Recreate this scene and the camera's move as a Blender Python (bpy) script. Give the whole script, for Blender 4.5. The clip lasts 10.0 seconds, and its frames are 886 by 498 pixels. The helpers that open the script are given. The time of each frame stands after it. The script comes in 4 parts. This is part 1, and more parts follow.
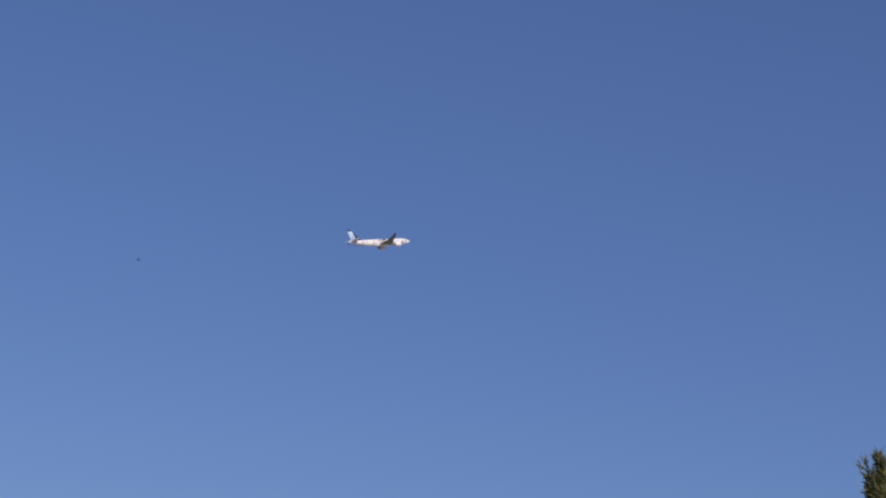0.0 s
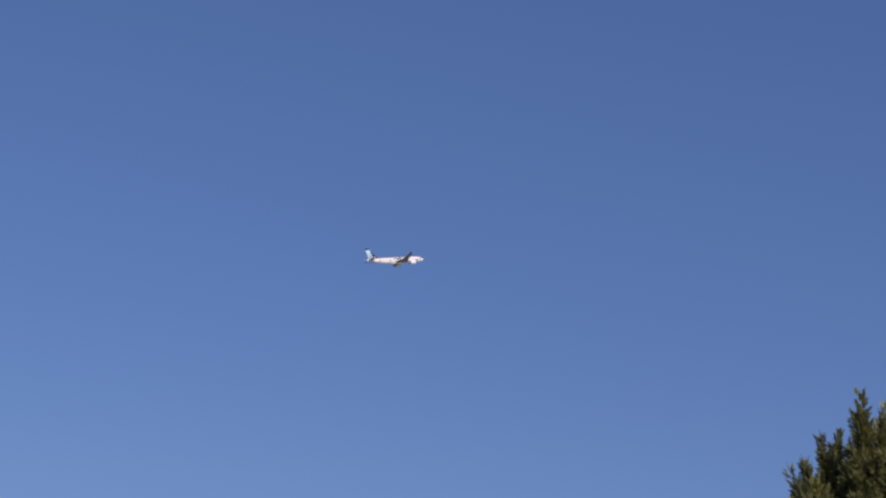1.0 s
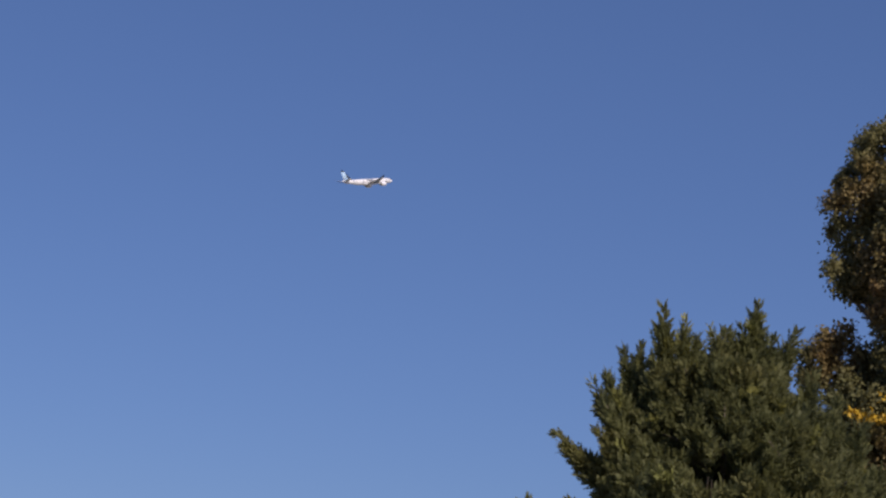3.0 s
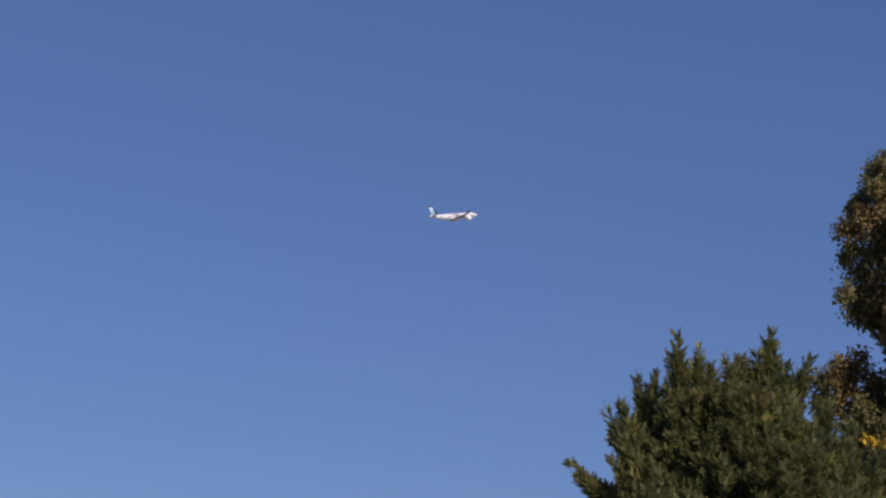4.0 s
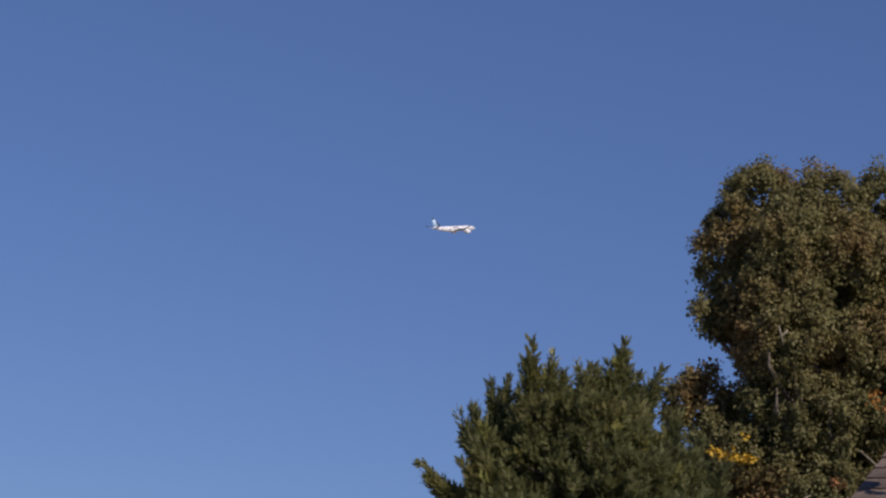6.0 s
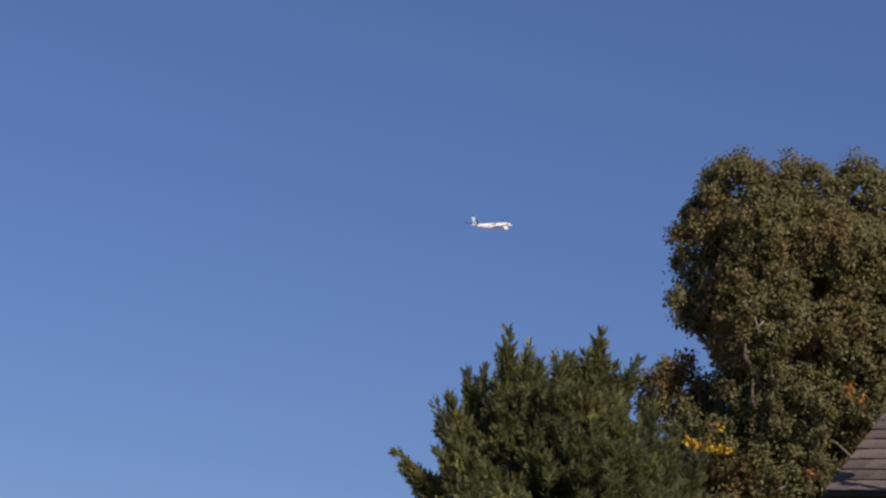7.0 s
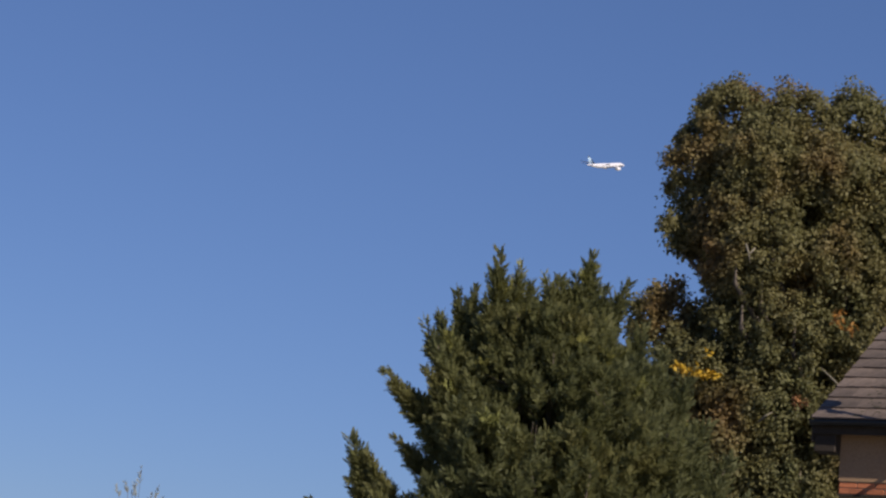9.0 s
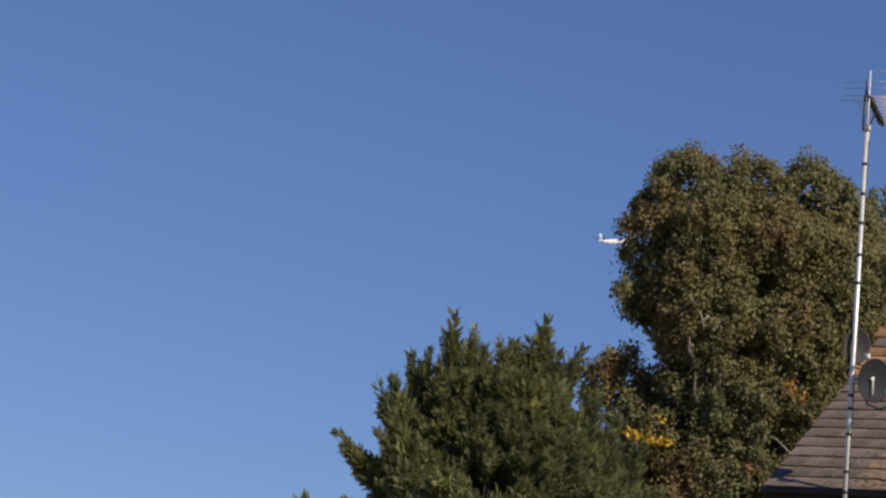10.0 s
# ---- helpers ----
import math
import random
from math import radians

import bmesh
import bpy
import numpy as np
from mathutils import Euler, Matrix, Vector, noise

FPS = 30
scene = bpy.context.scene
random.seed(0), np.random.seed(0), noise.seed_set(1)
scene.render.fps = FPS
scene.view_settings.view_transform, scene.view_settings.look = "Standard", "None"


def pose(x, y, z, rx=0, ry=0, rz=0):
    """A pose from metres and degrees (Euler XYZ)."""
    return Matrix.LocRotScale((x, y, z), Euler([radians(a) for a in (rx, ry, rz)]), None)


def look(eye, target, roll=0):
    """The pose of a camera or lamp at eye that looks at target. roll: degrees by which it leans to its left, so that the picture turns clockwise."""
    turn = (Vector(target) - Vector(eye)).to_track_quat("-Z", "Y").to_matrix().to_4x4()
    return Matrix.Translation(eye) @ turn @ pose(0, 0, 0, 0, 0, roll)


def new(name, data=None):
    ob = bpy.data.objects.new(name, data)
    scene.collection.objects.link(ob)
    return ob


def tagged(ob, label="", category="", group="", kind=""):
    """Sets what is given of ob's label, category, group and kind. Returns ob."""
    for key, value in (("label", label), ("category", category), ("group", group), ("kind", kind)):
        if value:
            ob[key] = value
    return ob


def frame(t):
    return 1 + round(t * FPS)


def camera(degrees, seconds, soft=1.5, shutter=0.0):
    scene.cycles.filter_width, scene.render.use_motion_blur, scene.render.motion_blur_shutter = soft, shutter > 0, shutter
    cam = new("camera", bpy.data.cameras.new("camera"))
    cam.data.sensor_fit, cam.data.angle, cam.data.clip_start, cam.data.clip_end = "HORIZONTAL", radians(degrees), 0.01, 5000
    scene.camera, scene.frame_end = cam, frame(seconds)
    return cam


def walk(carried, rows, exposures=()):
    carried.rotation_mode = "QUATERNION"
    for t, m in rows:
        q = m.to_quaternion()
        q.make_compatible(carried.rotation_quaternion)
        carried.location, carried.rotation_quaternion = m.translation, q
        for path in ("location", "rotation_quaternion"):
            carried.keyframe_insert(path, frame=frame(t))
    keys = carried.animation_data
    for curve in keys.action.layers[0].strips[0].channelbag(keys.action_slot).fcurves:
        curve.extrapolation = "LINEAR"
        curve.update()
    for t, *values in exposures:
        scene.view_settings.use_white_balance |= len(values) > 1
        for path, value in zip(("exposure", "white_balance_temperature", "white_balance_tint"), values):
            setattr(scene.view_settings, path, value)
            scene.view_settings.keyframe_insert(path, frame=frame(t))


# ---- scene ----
# ---------------------------------------------------------------- camera
# A hand-held camera with a long lens that only turns: seconds, yaw, pitch, lean.
EYE = Vector((0, 0, 1.6))
ROWS = [
    (0.0, 12.22, 14.82, 4.28), (0.1, 12.22, 14.95, 4.26), (0.2, 11.79, 15.11, 4.25), (0.3, 11.38, 15.44, 4.23), (0.4, 11.58, 15.41, 4.22),
    (0.5, 11.57, 15.63, 4.20), (0.6, 11.45, 15.75, 4.13), (0.7, 11.20, 15.80, 4.06), (0.8, 10.77, 15.61, 3.99), (0.9, 10.61, 15.21, 3.92),
    (1.0, 10.22, 15.21, 3.85), (1.1, 9.56, 15.30, 3.70), (1.2, 9.24, 15.28, 3.56), (1.3, 8.20, 15.62, 3.42), (1.4, 7.26, 15.89, 3.27),
    (1.5, 6.93, 15.45, 3.19), (1.6, 6.64, 15.14, 3.16), (1.7, 6.29, 14.93, 3.14), (1.8, 6.07, 14.38, 3.11), (1.9, 5.82, 14.01, 3.13),
    (2.0, 5.82, 13.94, 3.15), (2.1, 5.69, 14.07, 3.08), (2.2, 5.73, 13.96, 3.01), (2.3, 5.26, 13.64, 2.93), (2.4, 4.77, 13.87, 2.86),
    (2.5, 4.47, 13.36, 2.79), (2.6, 4.17, 13.04, 2.94), (2.7, 4.36, 13.14, 3.10), (3.8, 5.30, 12.81, 2.45), (3.9, 4.83, 13.81, 2.49),
    (4.0, 5.04, 13.90, 2.52), (4.1, 5.45, 12.94, 2.70), (4.2, 5.70, 12.85, 2.87), (4.3, 5.44, 13.43, 3.05), (4.4, 5.70, 12.97, 3.22),
    (4.5, 5.73, 12.87, 3.40), (4.6, 5.39, 13.22, 3.49), (4.7, 5.52, 12.65, 3.58), (4.8, 6.39, 12.45, 3.62), (4.9, 6.60, 13.71, 3.67),
    (5.0, 6.14, 13.65, 3.71), (5.1, 5.98, 13.25, 3.78), (5.2, 5.66, 13.16, 3.84), (5.3, 5.64, 13.09, 3.91), (5.4, 5.37, 13.59, 3.97),
    (5.5, 5.18, 13.14, 4.04), (5.6, 5.10, 12.64, 4.07), (5.7, 4.61, 12.90, 4.09), (5.8, 3.86, 13.01, 4.12), (5.9, 2.56, 13.20, 4.14),
    (6.0, 1.07, 14.08, 4.17), (6.1, 0.25, 13.88, 4.23), (6.2, 0.23, 12.56, 4.29), (7.3, 0.49, 14.11, 4.43), (7.4, 0.51, 12.88, 4.50),
    (7.5, 0.57, 12.46, 4.68), (7.6, 0.28, 12.47, 4.87), (7.7, 0.24, 12.02, 5.05), (7.8, 0.11, 11.64, 5.24), (7.9, 0.10, 11.55, 5.42),
    (8.0, 0.23, 11.45, 5.61), (8.1, 0.08, 11.13, 5.63), (8.2, -0.22, 10.79, 5.66), (8.3, -0.12, 10.90, 5.68), (8.4, 0.30, 11.03, 5.71),
    (8.5, 0.34, 11.07, 5.73), (8.6, 0.32, 11.13, 5.69), (8.7, 0.60, 11.23, 5.64), (8.8, 0.52, 11.24, 5.60), (8.9, 0.32, 11.52, 5.55),
    (9.0, 0.00, 11.66, 5.51), (9.1, -0.31, 11.93, 5.60), (9.2, -1.09, 12.60, 5.69), (9.3, -0.96, 12.90, 5.78), (9.4, -1.07, 13.07, 5.87),
    (9.5, -1.54, 13.88, 5.91), (9.6, -1.60, 14.00, 6.11), (9.7, -0.85, 12.82, 6.31), (9.8, -1.24, 13.64, 6.27), (9.9, -1.01, 13.58, 6.24),
    (10.0, -1.08, 13.50, 6.20),
]


def aim(yaw, pitch, lean):
    return Matrix.Translation(EYE) @ Euler((radians(90 + pitch), 0, radians(yaw))).to_matrix().to_4x4() @ pose(0, 0, 0, 0, 0, lean)


# the picture brightens a little once the trees fill it
EXPOSURES = [(0.0, 0.0, 6520, 10), (1.5, 0.06, 6540, 10), (2.7, 0.07, 6560, 10), (4.0, 0.02, 6540, 10), (6.2, 0.08, 6560, 10), (7.3, 0.18, 6600, 8), (9.0, 0.24, 6640, 6), (9.5, 0.31, 6660, 5), (10.0, 0.32, 6660, 5)]
cam = camera(24.0, 10.0, soft=2.4)
walk(cam, [(t, aim(yaw, pitch, lean)) for t, yaw, pitch, lean in ROWS], EXPOSURES)

# ---------------------------------------------------------------- light
SUN_AZIMUTH, SUN_HEIGHT = 141.0, 33.0  # clockwise from straight ahead (+y), above the horizon
world = bpy.data.worlds.new("clear_sky")
scene.world = world
world.use_nodes = True
wn, wl = world.node_tree.nodes, world.node_tree.links
sky = wn.new("ShaderNodeTexSky")
sky.sky_type, sky.sun_disc = "NISHITA", False
sky.sun_elevation, sky.sun_rotation = radians(SUN_HEIGHT), radians(SUN_AZIMUTH)
sky.air_density, sky.dust_density, sky.ozone_density = 1.0, 0.2, 4.0
background = wn["Background"]
background.inputs["Strength"].default_value = 0.118
even = wn.new("ShaderNodeGamma")  # a deep, even autumn blue
even.inputs["Gamma"].default_value = 0.72
deep = wn.new("ShaderNodeMix")
deep.data_type, deep.blend_type = "RGBA", "MULTIPLY"
deep.inputs["Factor"].default_value, deep.inputs[7].default_value = 1.0, (0.515, 0.63, 1.0, 1.0)
wl.new(sky.outputs["Color"], even.inputs["Color"])
wl.new(even.outputs["Color"], deep.inputs[6])
wl.new(deep.outputs[2], background.inputs["Color"])

sun = new("sun", bpy.data.lights.new("sun", "SUN"))
sun.data.energy, sun.data.angle, sun.data.color = 4.4, radians(0.6), (1.0, 0.87, 0.73)
a, h = radians(SUN_AZIMUTH), radians(SUN_HEIGHT)
sun.matrix_world = look(Vector((math.sin(a) * math.cos(h), math.cos(a) * math.cos(h), math.sin(h))) * 100, (0, 0, 0))


# ---------------------------------------------------------------- materials
def shade(name, rough=0.7, metal=0.0):
    m = bpy.data.materials.new(name)
    m.use_nodes = True
    b = m.node_tree.nodes["Principled BSDF"]
    b.inputs["Roughness"].default_value, b.inputs["Metallic"].default_value = rough, metal
    return m, m.node_tree.nodes, m.node_tree.links, b


def ramp(nodes, links, source, stops):
    r = nodes.new("ShaderNodeValToRGB")
    while len(r.color_ramp.elements) < len(stops):
        r.color_ramp.elements.new(0.5)
    for e, (at, colour) in zip(r.color_ramp.elements, stops):
        e.position, e.color = at, (*colour, 1)
    links.new(source, r.inputs["Fac"])
    return r.outputs["Color"]


def noise_of(nodes, links, size, detail=4.0, space="Object"):
    co = nodes.new("ShaderNodeTexCoord")
    n = nodes.new("ShaderNodeTexNoise")
    n.inputs["Scale"].default_value, n.inputs["Detail"].default_value = size, detail
    links.new(co.outputs[space], n.inputs["Vector"])
    return n.outputs["Fac"]


def blend(nodes, links, kind, fac, a, b):
    x = nodes.new("ShaderNodeMix")
    x.data_type, x.blend_type = "RGBA", kind
    for socket, value in ((x.inputs["Factor"], fac), (x.inputs[6], a), (x.inputs[7], b)):
        if isinstance(value, bpy.types.NodeSocket):
            links.new(value, socket)
        elif isinstance(value, tuple):
            socket.default_value = (*value, 1)
        else:
            socket.default_value = value
    return x.outputs[2]


def bumpy(nodes, links, bsdf, source, strength, distance):
    b = nodes.new("ShaderNodeBump")
    b.inputs["Strength"].default_value, b.inputs["Distance"].default_value = strength, distance
    links.new(source, b.inputs["Height"])
    links.new(b.outputs["Normal"], bsdf.inputs["Normal"])


def surface(name, stops, size, rough=0.7, metal=0.0, fine=0.0, bump=0.3, depth=0.005, random_pieces=0.0, islands=0.0, coat=0.0):
    """A surface whose colour wanders over two scales, with fine relief."""
    m, n, l, b = shade(name, rough, metal)
    big = noise_of(n, l, size)
    colour = ramp(n, l, big, stops)
    small = noise_of(n, l, fine or size * 9, 6.0)
    colour = blend(n, l, "MULTIPLY", 0.55, colour, ramp(n, l, small, [(0.25, (0.45, 0.45, 0.45)), (0.7, (1.1, 1.1, 1.1))]))
    if random_pieces:
        info = n.new("ShaderNodeObjectInfo")
        lift = ramp(n, l, info.outputs["Random"], [(0.0, (1 - random_pieces,) * 3), (1.0, (1 + random_pieces * 0.6,) * 3)])
        colour = blend(n, l, "MULTIPLY", 1.0, colour, lift)
    if islands:
        geo = n.new("ShaderNodeNewGeometry")
        lift = ramp(n, l, geo.outputs["Random Per Island"], [(0.0, (1 - islands,) * 3), (1.0, (1 + islands * 0.6,) * 3)])
        colour = blend(n, l, "MULTIPLY", 1.0, colour, lift)
    l.new(colour, b.inputs["Base Color"])
    b.inputs["Coat Weight"].default_value = coat
    if bump:
        bumpy(n, l, b, small, bump, depth)
    return m


def foliage(name, stops, patch, glow=0.25, rough=0.6, spread=0.25):
    """Leaves: each its own tint, with wandering patches over the crown, and some light through the blade."""
    m, n, l, b = shade(name, rough)
    geo = n.new("ShaderNodeNewGeometry")
    own = ramp(n, l, geo.outputs["Random Per Island"], [(0.0, (1 - spread,) * 3), (1.0, (1 + spread,) * 3)])
    colour = blend(n, l, "MULTIPLY", 1.0, ramp(n, l, noise_of(n, l, patch, 3.0), stops), own)
    l.new(colour, b.inputs["Base Color"])
    b.inputs["Specular IOR Level"].default_value = 0.4
    t = n.new("ShaderNodeBsdfTranslucent")
    l.new(colour, t.inputs["Color"])
    x = n.new("ShaderNodeMixShader")
    x.inputs["Fac"].default_value = glow
    l.new(b.outputs["BSDF"], x.inputs[1])
    l.new(t.outputs["BSDF"], x.inputs[2])
    l.new(x.outputs["Shader"], n["Material Output"].inputs["Surface"])
    return m


# unseen ground, its colour raised so that bounced light fills the crowns' shadows
BOUNCE_GROUND = surface("pale_bounce_ground", [(0.3, (0.22, 0.205, 0.15)), (0.7, (0.34, 0.315, 0.24))], 0.15, 0.9, fine=9.0, bump=0.6, depth=0.03)
CYPRESS = foliage("cypress_scales", [(0.3, (0.13, 0.143, 0.066)), (0.55, (0.172, 0.178, 0.074)), (0.75, (0.236, 0.218, 0.082))], 0.7, 0.56, spread=0.15)
CYPRESS_TIP = foliage("pale_cypress_scales", [(0.3, (0.17, 0.18, 0.055)), (0.7, (0.25, 0.235, 0.07))], 0.8, 0.3)
OAK_LEAF = foliage("oak_leaves", [(0.3, (0.165, 0.17, 0.075)), (0.52, (0.218, 0.195, 0.082)), (0.74, (0.295, 0.192, 0.084))], 0.5, 0.55, spread=0.26)
ASH_LEAF = foliage("ash_leaves", [(0.3, (0.165, 0.175, 0.062)), (0.6, (0.21, 0.2, 0.07)), (0.78, (0.26, 0.21, 0.075))], 0.6, 0.46, spread=0.15)
YELLOW_LEAF = foliage("yellow_leaves", [(0.3, (0.46, 0.29, 0.025)), (0.7, (0.6, 0.4, 0.05))], 0.7, 0.3)
ORANGE_LEAF = foliage("orange_leaves", [(0.3, (0.36, 0.17, 0.04)), (0.7, (0.5, 0.26, 0.06))], 0.7, 0.3)
DULL_ORANGE_LEAF = foliage("reddish_leaves", [(0.3, (0.26, 0.13, 0.06)), (0.7, (0.36, 0.19, 0.09))], 0.7, 0.35)
# distance haze put into the far tree's leaf colour: paler and bluer
HAZED_LEAF = foliage("hazed_leaves", [(0.3, (0.24, 0.29, 0.34)), (0.7, (0.33, 0.385, 0.43))], 0.5, 0.3)
BARK = surface("bark", [(0.3, (0.07, 0.055, 0.045)), (0.7, (0.17, 0.14, 0.115))], 1.6, 0.9, fine=14.0, bump=0.8, depth=0.02)
PALE_BARK = surface("pale_bark", [(0.3, (0.17, 0.15, 0.12)), (0.7, (0.27, 0.24, 0.19))], 3.0, 0.85, fine=20.0, bump=0.5)
TILE = surface("roof_tile", [(0.3, (0.08, 0.058, 0.048)), (0.5, (0.165, 0.124, 0.104)), (0.68, (0.27, 0.21, 0.178))], 1.7, 0.85, fine=22.0, bump=0.4, random_pieces=0.3)
TILE_REST = surface("roof_tile_rest", [(0.3, (0.08, 0.058, 0.048)), (0.5, (0.165, 0.124, 0.104)), (0.68, (0.27, 0.21, 0.178))], 1.7, 0.85, fine=22.0, bump=0.4, islands=0.3)
LICHEN = surface("lichen", [(0.35, (0.18, 0.115, 0.065)), (0.7, (0.28, 0.19, 0.11))], 6.0, 0.95, fine=40.0)
MORTAR = surface("mortar", [(0.3, (0.3, 0.26, 0.21)), (0.7, (0.42, 0.37, 0.3))], 2.0, 0.95)
BRICK_BUFF = surface("buff_brick", [(0.3, (0.42, 0.26, 0.125)), (0.7, (0.55, 0.37, 0.18))], 3.0, 0.9, fine=30.0, random_pieces=0.3)
BRICK_RED = surface("red_brick", [(0.3, (0.42, 0.14, 0.07)), (0.7, (0.55, 0.2, 0.1))], 3.0, 0.9, fine=30.0, random_pieces=0.3)
TILE_LICHEN = surface("lichened_tile", [(0.3, (0.12, 0.08, 0.06)), (0.46, (0.28, 0.15, 0.06)), (0.68, (0.42, 0.24, 0.09))], 2.6, 0.92, fine=16.0, bump=0.5, random_pieces=0.35)
RENDERED = surface("brown_render", [(0.3, (0.3, 0.19, 0.12)), (0.7, (0.38, 0.25, 0.16))], 1.5, 0.95, fine=60.0)
BLACK_PLASTIC = surface("black_plastic", [(0.3, (0.018, 0.018, 0.02)), (0.7, (0.03, 0.03, 0.033))], 3.0, 0.45, bump=0.1)
SOFFIT = surface("dark_timber", [(0.3, (0.04, 0.032, 0.028)), (0.7, (0.06, 0.05, 0.044))], 3.0, 0.75, bump=0.1)
ALUMINIUM = surface("aluminium", [(0.3, (0.62, 0.6, 0.58)), (0.7, (0.78, 0.76, 0.74))], 4.0, 0.4, 0.3, bump=0.08)
ROD_METAL = surface("weathered_rod_metal", [(0.3, (0.62, 0.5, 0.46)), (0.7, (0.74, 0.62, 0.57))], 4.0, 0.5, 0.2, bump=0.05)
DULL_METAL = surface("dull_metal", [(0.3, (0.24, 0.24, 0.25)), (0.7, (0.36, 0.36, 0.37))], 4.0, 0.5, 0.6, bump=0.1)
MOSS = surface("moss", [(0.35, (0.03, 0.028, 0.018)), (0.7, (0.06, 0.05, 0.03))], 6.0, 0.95, fine=40.0)
DISH = surface("dish_grey", [(0.3, (0.022, 0.022, 0.027)), (0.7, (0.035, 0.035, 0.04))], 3.0, 0.75, bump=0.1)
DISH_PALE = surface("dish_faded_grey", [(0.3, (0.05, 0.046, 0.046)), (0.7, (0.075, 0.068, 0.068))], 3.0, 0.8, bump=0.1)
for dull in (DISH, DISH_PALE, SOFFIT):
    dull.node_tree.nodes["Principled BSDF"].inputs["Specular IOR Level"].default_value = 0.12
WHITE_PLASTIC = surface("white_plastic", [(0.3, (0.6, 0.6, 0.6)), (0.7, (0.72, 0.72, 0.72))], 3.0, 0.5, bump=0.1)
AIR_WHITE = surface("white_aircraft_paint", [(0.3, (0.8, 0.79, 0.88)), (0.7, (0.86, 0.85, 0.93))], 0.2, 0.3, fine=2.0, bump=0.0, coat=0.5)
AIR_GREY = surface("grey_aircraft_paint", [(0.3, (0.11, 0.11, 0.145)), (0.7, (0.15, 0.15, 0.19))], 0.2, 0.4, fine=2.0, bump=0.0)
AIR_NAVY = surface("navy_aircraft_paint", [(0.3, (0.025, 0.035, 0.07)), (0.7, (0.035, 0.05, 0.1))], 0.2, 0.35, bump=0.0)
AIR_BLUE = surface("pale_blue_aircraft_paint", [(0.3, (0.34, 0.52, 0.78)), (0.7, (0.55, 0.7, 0.88))], 0.25, 0.35, bump=0.0)
AIR_DARK = surface("dark_glass", [(0.3, (0.02, 0.022, 0.026)), (0.7, (0.035, 0.037, 0.04))], 1.0, 0.2, bump=0.0)
FEATHER = surface("dark_feathers", [(0.3, (0.015, 0.015, 0.018)), (0.7, (0.035, 0.033, 0.035))], 9.0, 0.7)


# ---------------------------------------------------------------- mesh helpers
def mesh_of(name, verts, faces, material, smooth=False):
    me = bpy.data.meshes.new(name)
    me.from_pydata(verts, [], faces)
    me.materials.append(material)
    if smooth:
        me.shade_smooth()
    me.update()
    return me


def part(name, shape, material, parent, label=""):
    """One mesh object under a thing or a part; shape is a bmesh, a mesh or (verts, faces)."""
    if isinstance(shape, bmesh.types.BMesh):
        me = bpy.data.meshes.new(name)
        shape.to_mesh(me)
        shape.free()
        me.materials.append(material)
    elif isinstance(shape, tuple):
        me = mesh_of(name, *shape, material)
    else:
        me = shape
    ob = new(name, me)
    if parent:
        ob.parent = parent
    return tagged(ob, label)


def thing(name, m, label, category, group="", kind=""):
    ob = new(name)
    ob.matrix_basis = m
    return tagged(ob, label, category, group, kind)


def fast_mesh(name, verts, tris, material):
    """A mesh from arrays of corners and triangles."""
    me = bpy.data.meshes.new(name)
    count = len(tris)
    me.vertices.add(len(verts))
    me.vertices.foreach_set("co", np.ascontiguousarray(verts, dtype=np.float32).ravel())
    me.loops.add(count * 3)
    me.loops.foreach_set("vertex_index", np.ascontiguousarray(tris, dtype=np.int32).ravel())
    me.polygons.add(count)
    me.polygons.foreach_set("loop_start", np.arange(0, count * 3, 3, dtype=np.int32))
    me.polygons.foreach_set("loop_total", np.full(count, 3, dtype=np.int32))
    me.materials.append(material)
    me.update(calc_edges=True)
    return me


def box(bm, x0, x1, y0, y1, z0, z1, bevel=0.0):
    made = bmesh.ops.create_cube(bm, size=1.0)["verts"]
    for v in made:
        v.co = Vector(((x0 + x1) / 2 + v.co.x * (x1 - x0), (y0 + y1) / 2 + v.co.y * (y1 - y0), (z0 + z1) / 2 + v.co.z * (z1 - z0)))
    if bevel:
        bmesh.ops.bevel(bm, geom=list({e for v in made for e in v.link_edges}), offset=bevel, segments=1, affect="EDGES")
    return bm


def boxed(*size, bevel=0.0):
    return box(bmesh.new(), *size, bevel=bevel)


def loft(rings, caps=True):
    """Skin over rings of equally many points."""
    bm = bmesh.new()
    made = [[bm.verts.new(p) for p in ring] for ring in rings]
    n = len(made[0])
    for a, b in zip(made, made[1:]):
        for i in range(n):
            bm.faces.new((a[i], a[(i + 1) % n], b[(i + 1) % n], b[i]))
    if caps:
        bm.faces.new(made[0][::-1])
        bm.faces.new(made[-1])
    bmesh.ops.recalc_face_normals(bm, faces=bm.faces)
    for f in bm.faces:
        f.smooth = len(f.verts) == 4
    return bm


def tube(points, radii, sides=8):
    """A round, tapering stem along points."""
    rings = []
    points = [Vector(p) for p in points]
    for i, p in enumerate(points):
        along = (points[min(i + 1, len(points) - 1)] - points[max(i - 1, 0)]).normalized()
        u = along.orthogonal().normalized() if abs(along.z) < 0.95 else Vector((1, 0, 0)).cross(along).normalized()
        w = along.cross(u)
        rings.append([p + (u * math.cos(k) + w * math.sin(k)) * radii[i] for k in (2 * math.pi * j / sides for j in range(sides))])
    # keep neighbouring rings unturned
    for a, b in zip(rings, rings[1:]):
        best = min(range(sides), key=lambda s: sum((a[i] - b[(i + s) % sides]).length for i in range(sides)))
        b[:] = b[best:] + b[:best]
    return loft(rings)


